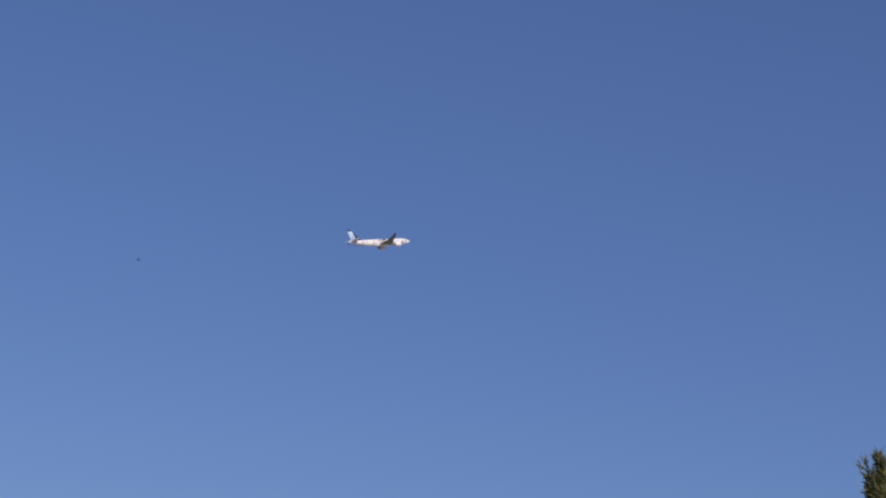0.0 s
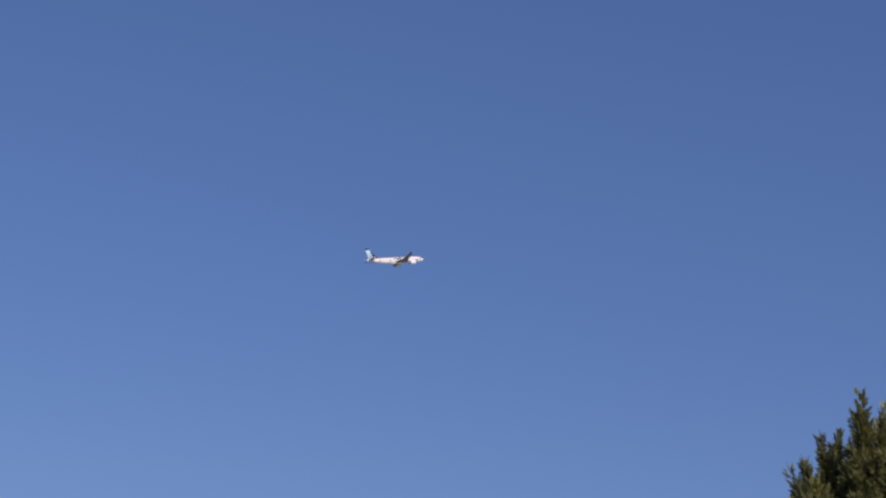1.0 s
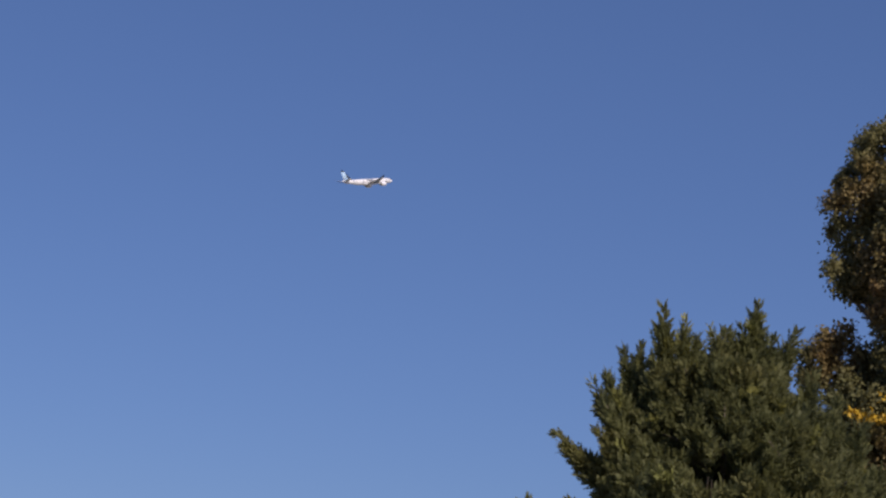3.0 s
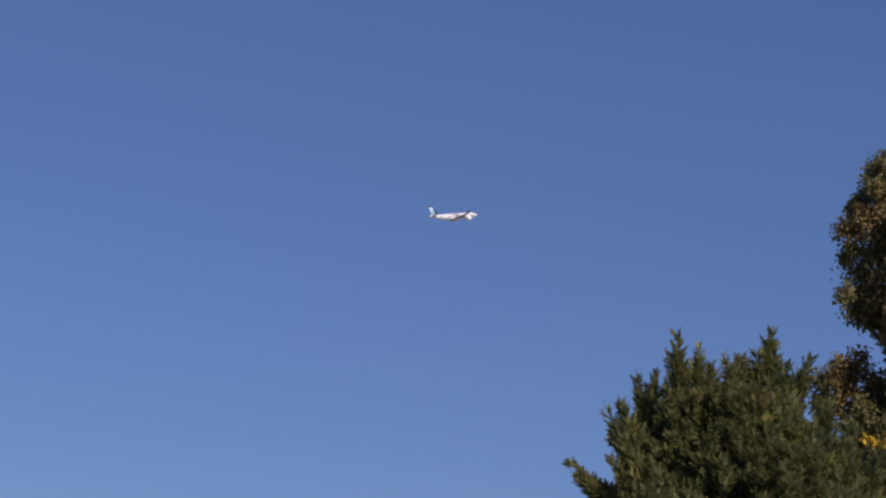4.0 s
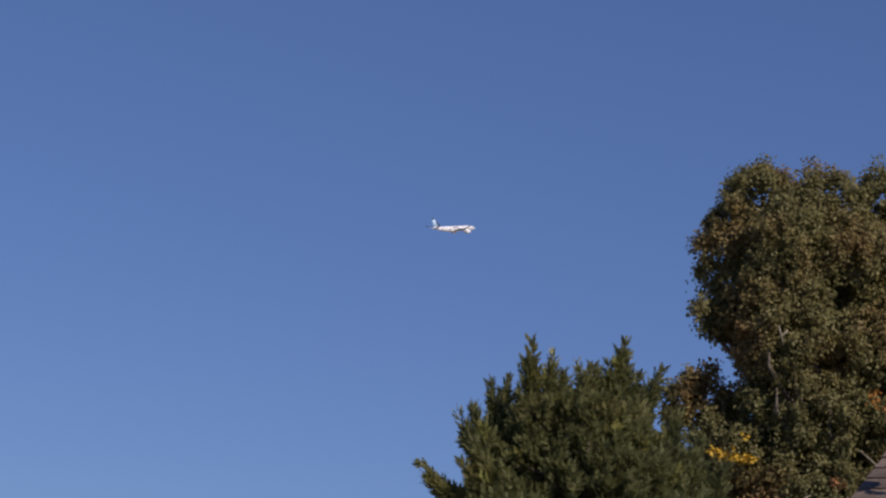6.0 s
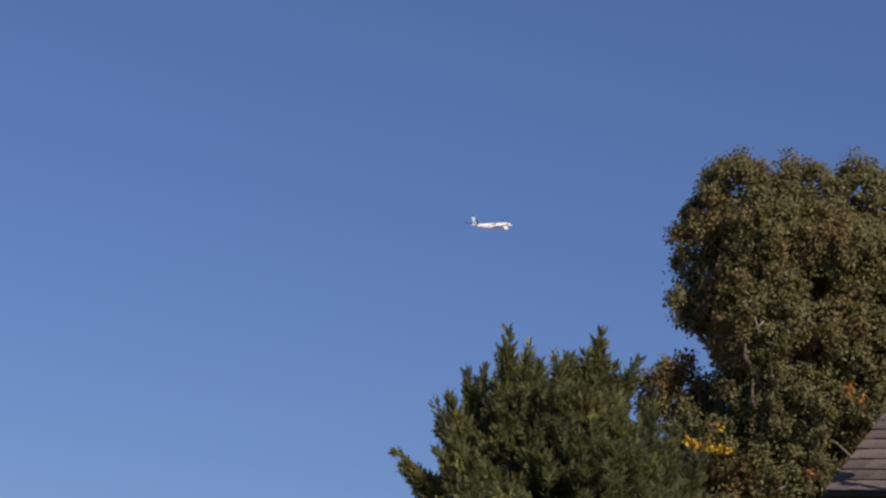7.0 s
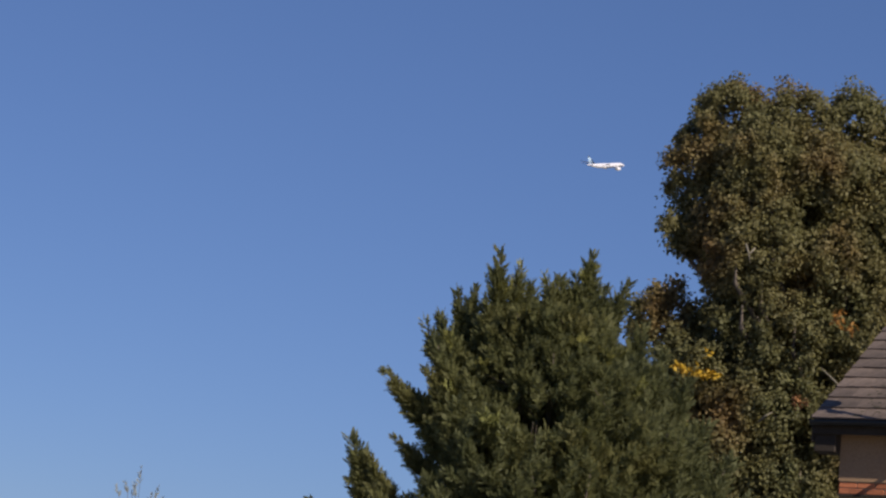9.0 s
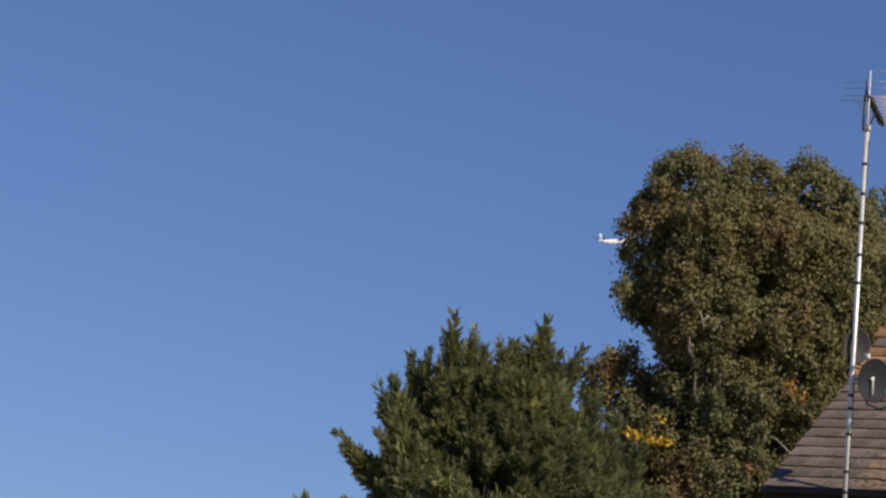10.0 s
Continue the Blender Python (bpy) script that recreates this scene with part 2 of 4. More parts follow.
# ---------------------------------------------------------------- ground
# never in view; its paleness is chosen as a reflector from below
ground = new("ground", mesh_of("ground", [(-4000, -4000, 0), (4000, -4000, 0), (4000, 4000, 0), (-4000, 4000, 0)], [(0, 1, 2, 3)], BOUNCE_GROUND))
tagged(ground, "unseen ground reaching to the horizon, made pale to bounce light upward", "ground", kind="structure")

# ---------------------------------------------------------------- foliage
RNG = np.random.default_rng(7)


def unit(a):
    return a / np.maximum(np.linalg.norm(a, axis=-1, keepdims=True), 1e-9)


def blades(base, way, side, length, width, fold=0.25, broad=0.45):
    """Small leaves: two triangles each, folded along the midrib."""
    n = len(base)
    lift = np.cross(way, side)
    mid = base + way * (length * broad)[:, None] + lift * (width * fold)[:, None]
    v = np.empty((n, 4, 3))
    v[:, 0], v[:, 2] = base, base + way * length[:, None]
    v[:, 1], v[:, 3] = mid + side * (width / 2)[:, None], mid - side * (width / 2)[:, None]
    k = np.arange(n)[:, None] * 4
    return v.reshape(-1, 3), np.concatenate([k + [0, 1, 2], k + [0, 2, 3]])


def plumes(base, axis, length, spread, fronds=18, scales=14):
    """Cypress plumes: a leading shoot with flat, fern-like fronds of scale leaves spiralling up round it."""
    n = len(base)
    s = np.tile((np.arange(fronds) + 0.5) / fronds, (n, 1)) + RNG.uniform(-0.03, 0.03, (n, fronds))
    s = np.clip(s, 0.0, 1.0)
    u = unit(np.cross(axis, RNG.normal(size=(n, 3))))
    w = np.cross(axis, u)
    turn = np.arange(fronds) * 2.4 + RNG.uniform(0, 2 * np.pi, (n, 1)) + RNG.uniform(-0.5, 0.5, (n, fronds))
    radial = u[:, None] * np.cos(turn)[..., None] + w[:, None] * np.sin(turn)[..., None]
    lean = RNG.uniform(0.2, 0.8, (n, fronds)) + s * 0.7
    way = unit(radial + axis[:, None] * lean[..., None] + np.array([0, 0, 0.12]))
    start = base[:, None] + axis[:, None] * (s * length[:, None])[..., None]
    reach = spread[:, None] * (0.34 + 0.78 * np.clip(1 - s, 0, 1) ** 0.8) * RNG.uniform(0.7, 1.2, (n, fronds))
    reach *= np.clip(s * 5 + 0.35, 0.35, 1)
    bend = np.repeat(axis, fronds, 0) + (0, 0, 0.4)
    start, way, reach = start.reshape(-1, 3), way.reshape(-1, 3), reach.ravel()
    flat = unit(np.cross(way, RNG.normal(size=way.shape)))
    m = len(start)
    f = np.tile(np.linspace(0.06, 0.97, scales), (m, 1))
    hand = np.where(np.arange(scales) % 2, 1.0, -1.0)
    at = start[:, None] + way[:, None] * (f * reach[:, None])[..., None] + bend[:, None] * (0.15 * f ** 2 * reach[:, None])[..., None]
    # half the frond's width along its rib: widest below its middle, pointed at the tip
    half = reach[:, None] * 0.33 * np.clip(f * 3.5 + 0.25, 0, 1) * (1.12 - f) ** 0.8
    open_out = hand * RNG.uniform(0.55, 0.95, (m, scales)) * np.clip(1.5 - f, 0.5, 1)
    out = unit(way[:, None] + bend[:, None] * (0.3 * f)[..., None] + flat[:, None] * open_out[..., None] + RNG.normal(size=(m, scales, 3)) * 0.1)
    size = (0.02 + half * 1.35) * RNG.uniform(0.75, 1.2, (m, scales))
    at, out, size = at.reshape(-1, 3), out.reshape(-1, 3), size.ravel()
    plane = np.repeat(np.cross(way, flat), scales, 0)
    side = unit(np.cross(out, plane + RNG.normal(size=out.shape) * 0.4))
    return blades(at, out, side, size, size * 0.36, 0.2, 0.36)


def cypress_tree():
    """A many-headed cypress: trunk, upswept limbs and plumes out to an uneven cone."""
    size = 0.774
    tree = thing("conifer_tree", pose(1.75 * size, 31.0 * size, 1.6 - 1.6 * size) @ Matrix.Scale(size, 4), "dense dark green cypress with upswept feathery plumes and pale tips", "tree")
    part("trunk", tube([(0, 0, -0.49), (0.04, 0, 2.5), (-0.05, 0.05, 5), (0.1, 0, 7.2)], [0.3, 0.22, 0.13, 0.03], 12), BARK, tree)

    def girth(z):
        return 3.25 * np.clip(1 - np.clip((z - 0.8) / 7.6, 0, 1) ** 2.3, 0.02, 1) * np.clip(0.55 + z * 0.4, 0, 1)

    tips, axes, length, spread = [], [], [], []
    # the leading heads that stand out of the outline: right, away, up, plume length, girth, outward lean
    crest = [(-0.9, -0.6, 7.77, 1.5, 0.46, -0.05), (0.5, -0.3, 7.97, 1.7, 0.48, 0.03), (-0.57, -0.5, 7.64, 1.1, 0.4, 0.1), (-0.2, -0.2, 7.6, 1.0, 0.4, -0.35), (-1.48, -0.2, 7.22, 1.2, 0.42, -0.25), (-1.2, 0.2, 7.36, 0.9, 0.34, 0.1), (-1.93, -0.5, 6.66, 1.3, 0.46, -0.55), (-2.45, -0.6, 5.85, 1.5, 0.42, -1.1),
             (1.1, -0.3, 7.55, 1.1, 0.42, 0.5), (0.75, -0.1, 7.5, 1.0, 0.4, 0.2), (-2.85, -0.3, 4.85, 1.5, 0.56, -0.5), (-2.2, -0.5, 4.9, 1.0, 0.3, -1.2)]
    shoulders = [(1.35, -0.4, 6.9, 1.1, 0.5, 0.3), (1.7, -0.2, 6.55, 1.1, 0.5, 0.3), (2.05, -0.6, 6.1, 1.2, 0.55, 0.4), (2.35, -0.7, 5.5, 1.2, 0.55, 0.5), (2.7, -0.9, 4.95, 1.3, 0.6, 0.6), (2.95, -1.1, 4.4, 1.4, 0.6, 0.7), (2.5, -1.5, 4.55, 1.3, 0.6, 0.4), (3.1, -0.9, 3.8, 1.4, 0.65, 0.7),
                 (-0.38, -0.3, 7.38, 0.9, 0.42, 0.0), (0.03, -0.4, 7.5, 0.9, 0.42, 0.0), (0.27, -0.3, 7.6, 0.9, 0.4, -0.1), (-1.7, -0.6, 6.75, 1.0, 0.42, -0.4)]
    skirts = [(-0.1, -0.7, 7.3, 1.0, 0.4, 0.0), (0.15, -0.3, 7.45, 1.0, 0.4, -0.1), (0.75, -0.7, 7.1, 1.0, 0.4, 0.2), (-1.85, -0.9, 5.9, 1.2, 0.4, -0.8), (-1.75, -0.9, 6.35, 1.2, 0.4, -0.5), (-1.6, -0.9, 5.5, 1.2, 0.36, -0.6), (-2.55, -0.5, 4.6, 1.2, 0.4, -0.5), (-2.8, -0.3, 4.25, 1.1, 0.4, -0.6),
              (-3.36, -0.2, 3.87, 1.2, 0.4, -0.9), (-2.45, -0.9, 4.1, 1.2, 0.4, -0.7)]
    heads = crest + shoulders + skirts
    for x, y, z, l, g, lean in heads:
        tips.append((x, y, z + 0.13)), axes.append(unit(np.array([lean, -0.1, 1]))), length.append(l * 0.85), spread.append(g * 0.72)
    # a hollow opens in the crown's front
    hole = np.array([-0.3, -2.0, 5.6])

    def hollow(p):
        return np.linalg.norm((p - hole) * (0.95, 0.5, 0.85)) < 0.42

    def beyond(p):
        """Where the crown draws in on its shaded flank, above the lowest bough."""
        return p[0] < -np.interp(p[2], (3.6, 4.2, 4.5, 5.0, 5.4, 6.8, 7.3, 7.8), (3.0, 2.0, 1.6, 1.65, 1.85, 1.8, 1.4, 0.9))

    # side plumes crowd back along each head's bough and thicken it
    for x, y, z, l, g, lean in heads:
        way = unit(np.array([lean, -0.1, 1]))
        for k in range(32):
            back = 0.16 + (1.75 if lean > -0.7 else 1.3) * (k + RNG.random()) / 32
            out = RNG.normal(size=3)
            out = unit(out - way * (out @ way))
            p = np.array([x, y, z + 0.1]) - way * back + out * (0.3 if lean > -0.4 else 0.32) * back * RNG.uniform(0.6, 1.05)
            if hollow(p):
                continue
            tips.append(p)
            axes.append(unit(way + out * RNG.uniform(0.4, 0.8) + (0, 0, 0.15))), length.append(RNG.uniform(0.35, 0.6)), spread.append(RNG.uniform(0.15, 0.24))
    crowd = len(tips)
    waves, shift = RNG.normal(size=(12, 3)) * (1, 1, 0.55), RNG.uniform(0, 6.3, 12)
    while len(tips) < crowd + 1500:
        z = 0.5 + 2.5 * RNG.random() if RNG.random() < 0.14 else 3.0 + 4.1 * RNG.random()
        turn = RNG.uniform(0, 2 * np.pi)
        r = girth(z) * (0.62 + 0.35 * RNG.random() ** 0.5)
        p = np.array([r * math.cos(turn) * (1.1 if math.cos(turn) > 0 and z < 6.5 else 0.88), r * math.sin(turn), z])
        # boughs stand proud in upright ridges, with sunken furrows between them
        ridge = np.sin(waves @ p / 0.36 + shift).sum() / 3.4
        p *= (1 + 0.05 * ridge, 1 + 0.08 * ridge, 1)
        if hollow(p) or beyond(p) or ridge < -1.1 or (p[1] > 0.8 and RNG.random() < 0.7):
            continue
        tips.append(p), length.append(RNG.uniform(0.45, 0.85)), spread.append(RNG.uniform(0.17, 0.28))
    shell = len(tips)
    # a dark inner filling of older growth
    for _ in range(560):
        z = 0.8 + 6.2 * RNG.random() ** 0.85
        turn = RNG.uniform(0, 2 * np.pi)
        r = girth(z) * RNG.uniform(0.15, 0.62)
        p = np.array([r * math.cos(turn) * (1.1 if math.cos(turn) > 0 else 1.0), r * math.sin(turn) + 0.3, z])
        if beyond(p * (1.1, 1, 1)) or (hollow(p) and p[1] < -1.0):
            continue
        tips.append(p), length.append(RNG.uniform(0.9, 1.4)), spread.append(RNG.uniform(0.45, 0.65))
    tips, length, spread = np.array(tips), np.array(length), np.array(spread)
    out = tips * (1, 1, 0)
    axis = unit(unit(out) * RNG.uniform(0.6, 1.3, (len(tips), 1)) + (0, 0, 0.75) + RNG.normal(size=tips.shape) * 0.28)
    axis[:crowd] = axes
    base = tips - axis * length[:, None]
    order = np.arange(len(tips))
    lead, front = order < len(heads), (order < shell) & (base[:, 1] < 0.5)
    pale = (RNG.random(len(tips)) < 0.07) & (tips[:, 2] > 5) & front
    pale[[2, 3]] = True
    for name, chosen, paint, fine, label in (("leading_foliage", lead & ~pale, CYPRESS, (44, 18), ""), ("crown", front & ~lead & ~pale, CYPRESS, (27, 13), ""),
                                             ("back_crown", ~front & ~lead, CYPRESS, (16, 10), ""), ("pale_foliage", pale, CYPRESS_TIP, (24, 16), "yellow-green sunlit young shoots")):
        v, f = plumes(base[chosen], axis[chosen], length[chosen], spread[chosen], *fine)
        part(name, fast_mesh(name, v, f, paint), None, tree, label)
    for i in list(range(len(heads))) + list(range(crowd, shell, 18)):
        b = Vector(base[i])
        root = Vector((0, 0, max(0.6, b.z - 0.5 - 0.45 * Vector((b.x, b.y)).length)))
        part("limb", tube([root, root.lerp(b, 0.5) + Vector((0, 0, -0.12)), b, b + Vector(axis[i]) * length[i] * 0.9], [0.06, 0.04, 0.022, 0.005], 6), BARK, tree)
    # bare twigs show deep in the hollow
    for _ in range(16):
        e = Vector(hole + RNG.normal(size=3) * (0.35, 0.25, 0.4) + (0, 0.95, 0))
        root = Vector((e.x * 0.3, 0.3, e.z - 0.8))
        part("twig", tube([root, root.lerp(e, 0.5) + Vector((RNG.uniform(-0.12, 0.12), 0, -0.1)), e], [0.02, 0.013, 0.005], 5), BARK, tree)
    return tree


def leaf_heads(middle, radius, rng, tries):
    """Small heads of leaves that crowd over the skin of joined lobes, some proud, some sunken, with gaps: their places, ways out and girths."""
    waves, shift = rng.normal(size=(14, 3)), rng.uniform(0, 6.3, 14)
    heads, outs, grid = [], [], {}
    picks = rng.choice(len(radius), tries, p=radius ** 2 / (radius ** 2).sum())
    for i in picks:
        d = unit(rng.normal(size=3) + (0, -0.3, 0.1))
        if d[1] > 0.55 and rng.random() < 0.6:
            continue
        c = middle[i] + d * (radius[i] - min(0.3, 0.6 * radius[i]))
        away = np.linalg.norm(c - middle, axis=1) / radius
        away[i] = 9
        if away.min() < 0.66:
            continue
        key = tuple(np.floor(c / 0.4).astype(int))
        close = [heads[j] for dx in (-1, 0, 1) for dy in (-1, 0, 1) for dz in (-1, 0, 1) for j in grid.get((key[0] + dx, key[1] + dy, key[2] + dz), ())]
        if close and np.linalg.norm(np.array(close) - c, axis=1).min() < rng.uniform(0.3, 0.48):
            continue
        grid.setdefault(key, []).append(len(heads))
        heads.append(c), outs.append(d)
    heads, outs = np.array(heads), np.array(outs)
    low = np.sin(heads @ waves.T / 0.5 + shift).sum(1) / 3.8
    heads += outs * (0.06 * low + rng.uniform(-0.1, 0.08, len(heads)))[:, None]
    keep = (low > -1.5) & (rng.random(len(heads)) > 0.03) | (heads[:, 2] > 13.6)
    heads, outs, girths = heads[keep], outs[keep], rng.uniform(0.2, 0.42, keep.sum())
    # the smallest lobes are filled through
    small = np.repeat(middle[radius < 0.6], 3, 0)
    small = small + rng.normal(size=small.shape) * 0.16
    return np.concatenate([heads, small]), np.concatenate([outs, np.tile(unit(np.array([-0.3, -0.7, 0.5])), (len(small), 1))]), np.concatenate([girths, np.full(len(small), 0.3)])


def clump_leaves(rng, c, w, count, girth, size, ragged=0.42, hug=0.5):
    """Leaves gathered in heads round the points c, which open the ways w."""
    n = len(c)
    d = unit(rng.normal(size=(n, count, 3)) + w[:, None] * hug)
    # twigs push some of a head's leaves out and leave others back
    push = np.ones((n, count))
    for _ in range(3):
        spin = rng.normal(size=(n, 3)) * 3.2
        push += ragged * 0.5 * np.sin(np.einsum("nck,nk->nc", d, spin) * 1.5 + rng.uniform(0, 6.3, (n, 1)))
    push = np.clip(push, 0.35, 1.9)
    deep = rng.random((n, count)) ** 0.5
    at = (c[:, None] + d * (np.broadcast_to(girth, n)[:, None] * push * deep)[..., None]).reshape(-1, 3)
    # leaves face outward and up from their head, and hang a little
    face = unit(np.repeat(w, count, 0) * 0.35 + d.reshape(-1, 3) * 0.45 + rng.normal(size=at.shape) * 0.6 + (0, 0, 0.2))
    way = unit(np.cross(face, rng.normal(size=at.shape)) + (0, 0, -0.3))
    side = unit(np.cross(way, face))
    l = size * rng.uniform(0.6, 1.3, len(at))
    return blades(at, way, side, l, l * 0.66, 0.18)


def oak_tree():
    """A tall broadleaf in autumn: trunk, limbs and leaf clumps gathered in lobes."""
    tx, ty = 9.2, 46.0
    tree = thing("oak_tree", pose(tx, ty, 0), "tall broadleaf tree with olive and browning autumn leaves", "tree")
    part("trunk", tube([(0, 0, 0), (0.1, 0, 3), (-0.1, 0.1, 7), (0.1, 0, 11)], [0.55, 0.42, 0.32, 0.15], 14), BARK, tree)
    # lobes: right, away, up, radius
    top = [(-0.9, -0.6, 14.2, 0.9), (0.35, -0.5, 14.05, 0.9), (-2.2, -0.7, 14.3, 0.9), (0.95, -0.3, 13.5, 0.95), (-2.95, -0.6, 14.5, 1.05), (-3.35, -0.5, 13.9, 0.95), (-3.65, -0.4, 13.3, 0.95), (-3.1, -1.0, 12.2, 0.95),
           (-2.4, -1.6, 13.4, 1.25), (-2.9, -1.9, 12.35, 0.9), (-2.2, -2.2, 12.2, 0.95), (-1.55, -0.8, 14.32, 1.15), (-0.2, -0.6, 14.4, 1.15), (-0.9, -2.0, 13.1, 1.3), (0.55, -0.4, 13.95, 1.0), (1.4, 0.0, 13.0, 1.1),
           (0.6, -2.0, 12.4, 1.3), (-2.2, -2.0, 11.3, 1.3)]
    front = [(-0.6, -2.5, 11.2, 1.3), (1.2, -2.4, 10.7, 1.3), (2.6, -0.8, 12.0, 1.3), (2.9, -1.2, 10.3, 1.4), (-2.5, -1.2, 10.1, 1.0), (-4.3, -0.6, 10.18, 0.5), (-3.75, -0.7, 10.05, 0.42), (-4.55, -0.6, 9.7, 0.45),
             (-3.85, -0.7, 11.55, 0.42), (-4.0, -0.6, 11.95, 0.4), (-3.9, -0.9, 9.1, 0.8), (-1.6, -2.4, 9.6, 1.25), (0.2, -2.7, 9.3, 1.25), (1.9, -2.2, 8.9, 1.2), (-3.2, -1.6, 8.5, 1.05), (-1.9, -2.4, 8.0, 1.2),
             (-0.4, -2.8, 7.6, 1.2), (-2.9, -1.8, 7.0, 1.1)]
    flank = [(-1.3, -2.4, 6.5, 1.2), (0.6, -2.4, 7.2, 1.2), (-2.4, -1.6, 5.5, 1.2), (-0.6, -2.0, 5.0, 1.2), (3.9, -0.6, 11.4, 1.2), (4.2, -0.4, 9.6, 1.3), (3.4, -1.4, 8.2, 1.3), (1.9, -1.6, 6.4, 1.3),
             (-1.8, 1.0, 13.6, 1.4), (0.4, 1.4, 13.4, 1.5), (2.2, 1.4, 12.0, 1.5), (-2.2, 1.2, 11.8, 1.3), (-0.4, 2.4, 11.4, 1.6), (1.8, 2.4, 9.8, 1.6), (-2.2, 2.2, 9.6, 1.5), (0.0, 2.8, 8.0, 1.6),
             (3.4, 1.4, 8.6, 1.5), (-2.6, 1.0, 7.4, 1.4)]
    inside = [(0.4, 1.0, 6.0, 1.5), (-1.4, 0.4, 8.6, 1.5), (0.2, 0.4, 9.6, 1.6), (-1.6, 0.4, 6.6, 1.5), (0.6, 0.3, 8.0, 1.6), (-1.0, 0.4, 11.0, 1.6), (0.9, 0.4, 11.8, 1.6), (-0.9, 0.2, 5.0, 1.5),
              (-2.6, 0.2, 8.6, 1.2), (-3.6, 1.2, 8.2, 1.1), (-1.9, 1.2, 7.7, 1.3), (-1.5, 1.2, 6.1, 1.3), (-3.2, 1.2, 6.9, 1.3), (-2.4, 1.2, 5.2, 1.4), (-0.2, 1.2, 6.8, 1.4)]
    # sunlit boughs that stand out low on the flank
    low_boughs = [(-2.91, -2.3, 10.73, 0.6), (-2.33, -2.3, 10.35, 0.75), (-2.72, -2.3, 9.82, 0.7), (-2.15, -2.3, 11.25, 0.7)]
    lobes = top + front + flank + inside + low_boughs
    rng = np.random.default_rng(21)
    middle, radius = np.array([l[:3] for l in lobes]), np.array([l[3] for l in lobes])
    middle[:, 1] = np.where(middle[:, 1] < -1.0, -1.0 + (middle[:, 1] + 1.0) * 0.5, middle[:, 1])
    heads, outs, girths = leaf_heads(middle, radius, rng, 26000)
    k = 1500
    pick = rng.choice(len(lobes), k, p=radius ** 3 / (radius ** 3).sum())
    inner = middle[pick] + unit(rng.normal(size=(k, 3))) * (radius[pick] * rng.uniform(0.1, 0.65, k))[:, None]
    v, f = clump_leaves(rng, heads, outs, 340, girths, 0.1)
    part("crown", fast_mesh("crown", v, f, OAK_LEAF), None, tree)
    v, f = clump_leaves(rng, inner, unit(rng.normal(size=inner.shape)), 40, 0.32, 0.13)
    part("inner_crown", fast_mesh("inner_crown", v, f, OAK_LEAF), None, tree)

    def sprig(x, z, y, wide, high, count, material, label, leaves=24):
        c = rng.normal(size=(count, 3)) * (0, 0.1, high)
        c[:, 0] = np.linspace(-wide, wide, count) * 1.5
        c[:, 2] -= c[:, 0] * 0.2
        c += (x, y, z)
        v, f = clump_leaves(rng, c, unit(rng.normal(size=c.shape) + (0, -1, 0.2)), leaves, 0.11, 0.11)
        tagged(part("bright_sprig", fast_mesh("bright_sprig", v, f, material), None, tree, label), kind="stuff")

    for _ in range(14):
        q = heads[rng.integers(len(heads))]
        e = Vector(q) + Vector(rng.normal(size=3) * (0.4, 0.2, 0.4)) + Vector((0, -0.25, 0))
        part("twig", tube([Vector(q) * 0.96 + Vector((0, 0, 0.2)), Vector(q).lerp(e, 0.5) + Vector((0, -0.15, 0.03)), e], [0.018, 0.013, 0.007], 5), PALE_BARK, tree, "bare pale twig")
    sprig(-3.66, 8.53, -2.4, 0.27, 0.045, 8, YELLOW_LEAF, "bright yellow turning leaves")
    sprig(-0.71, 9.55, -3.4, 0.08, 0.04, 2, ORANGE_LEAF, "orange turning leaves")
    sprig(-0.88, 9.84, -3.3, 0.04, 0.06, 1, ORANGE_LEAF, "orange turning leaves")
    sprig(-1.43, 8.04, -2.7, 0.07, 0.06, 3, DULL_ORANGE_LEAF, "dull reddish turning leaves")
    sprig(-3.38, 8.87, -2.7, 0.03, 0.03, 1, YELLOW_LEAF, "bright yellow turning leaves", 8)
    twigs = [[(-2.79, -2.7, 11.28), (-2.72, -2.75, 11.05), (-2.68, -2.7, 10.87)], [(-2.72, -2.75, 11.05), (-2.59, -2.7, 11.21)],
             [(-0.62, -2.6, 8.45), (-0.81, -2.7, 8.58), (-1.04, -2.7, 8.77)], [(-2.27, -2.6, 7.52), (-2.14, -2.7, 7.65), (-2.0, -2.7, 7.74)]]
    for line in twigs:
        part("twig", tube([Vector(p) for p in line], [0.024, 0.018, 0.009][:len(line)], 6), PALE_BARK, tree, "bare pale twig")
    for x, y, z, r in lobes:
        root = Vector((0, 0, max(2.5, z - 2.6 - 0.3 * abs(x))))
        tip = Vector((x, y, z + 0.3 * r))
        part("limb", tube([root, root.lerp(tip, 0.45) + Vector((0, 0, -0.25)), Vector((x, y, z - 0.4 * r)), tip], [0.13, 0.085, 0.05, 0.015], 7), BARK, tree)
    return tree


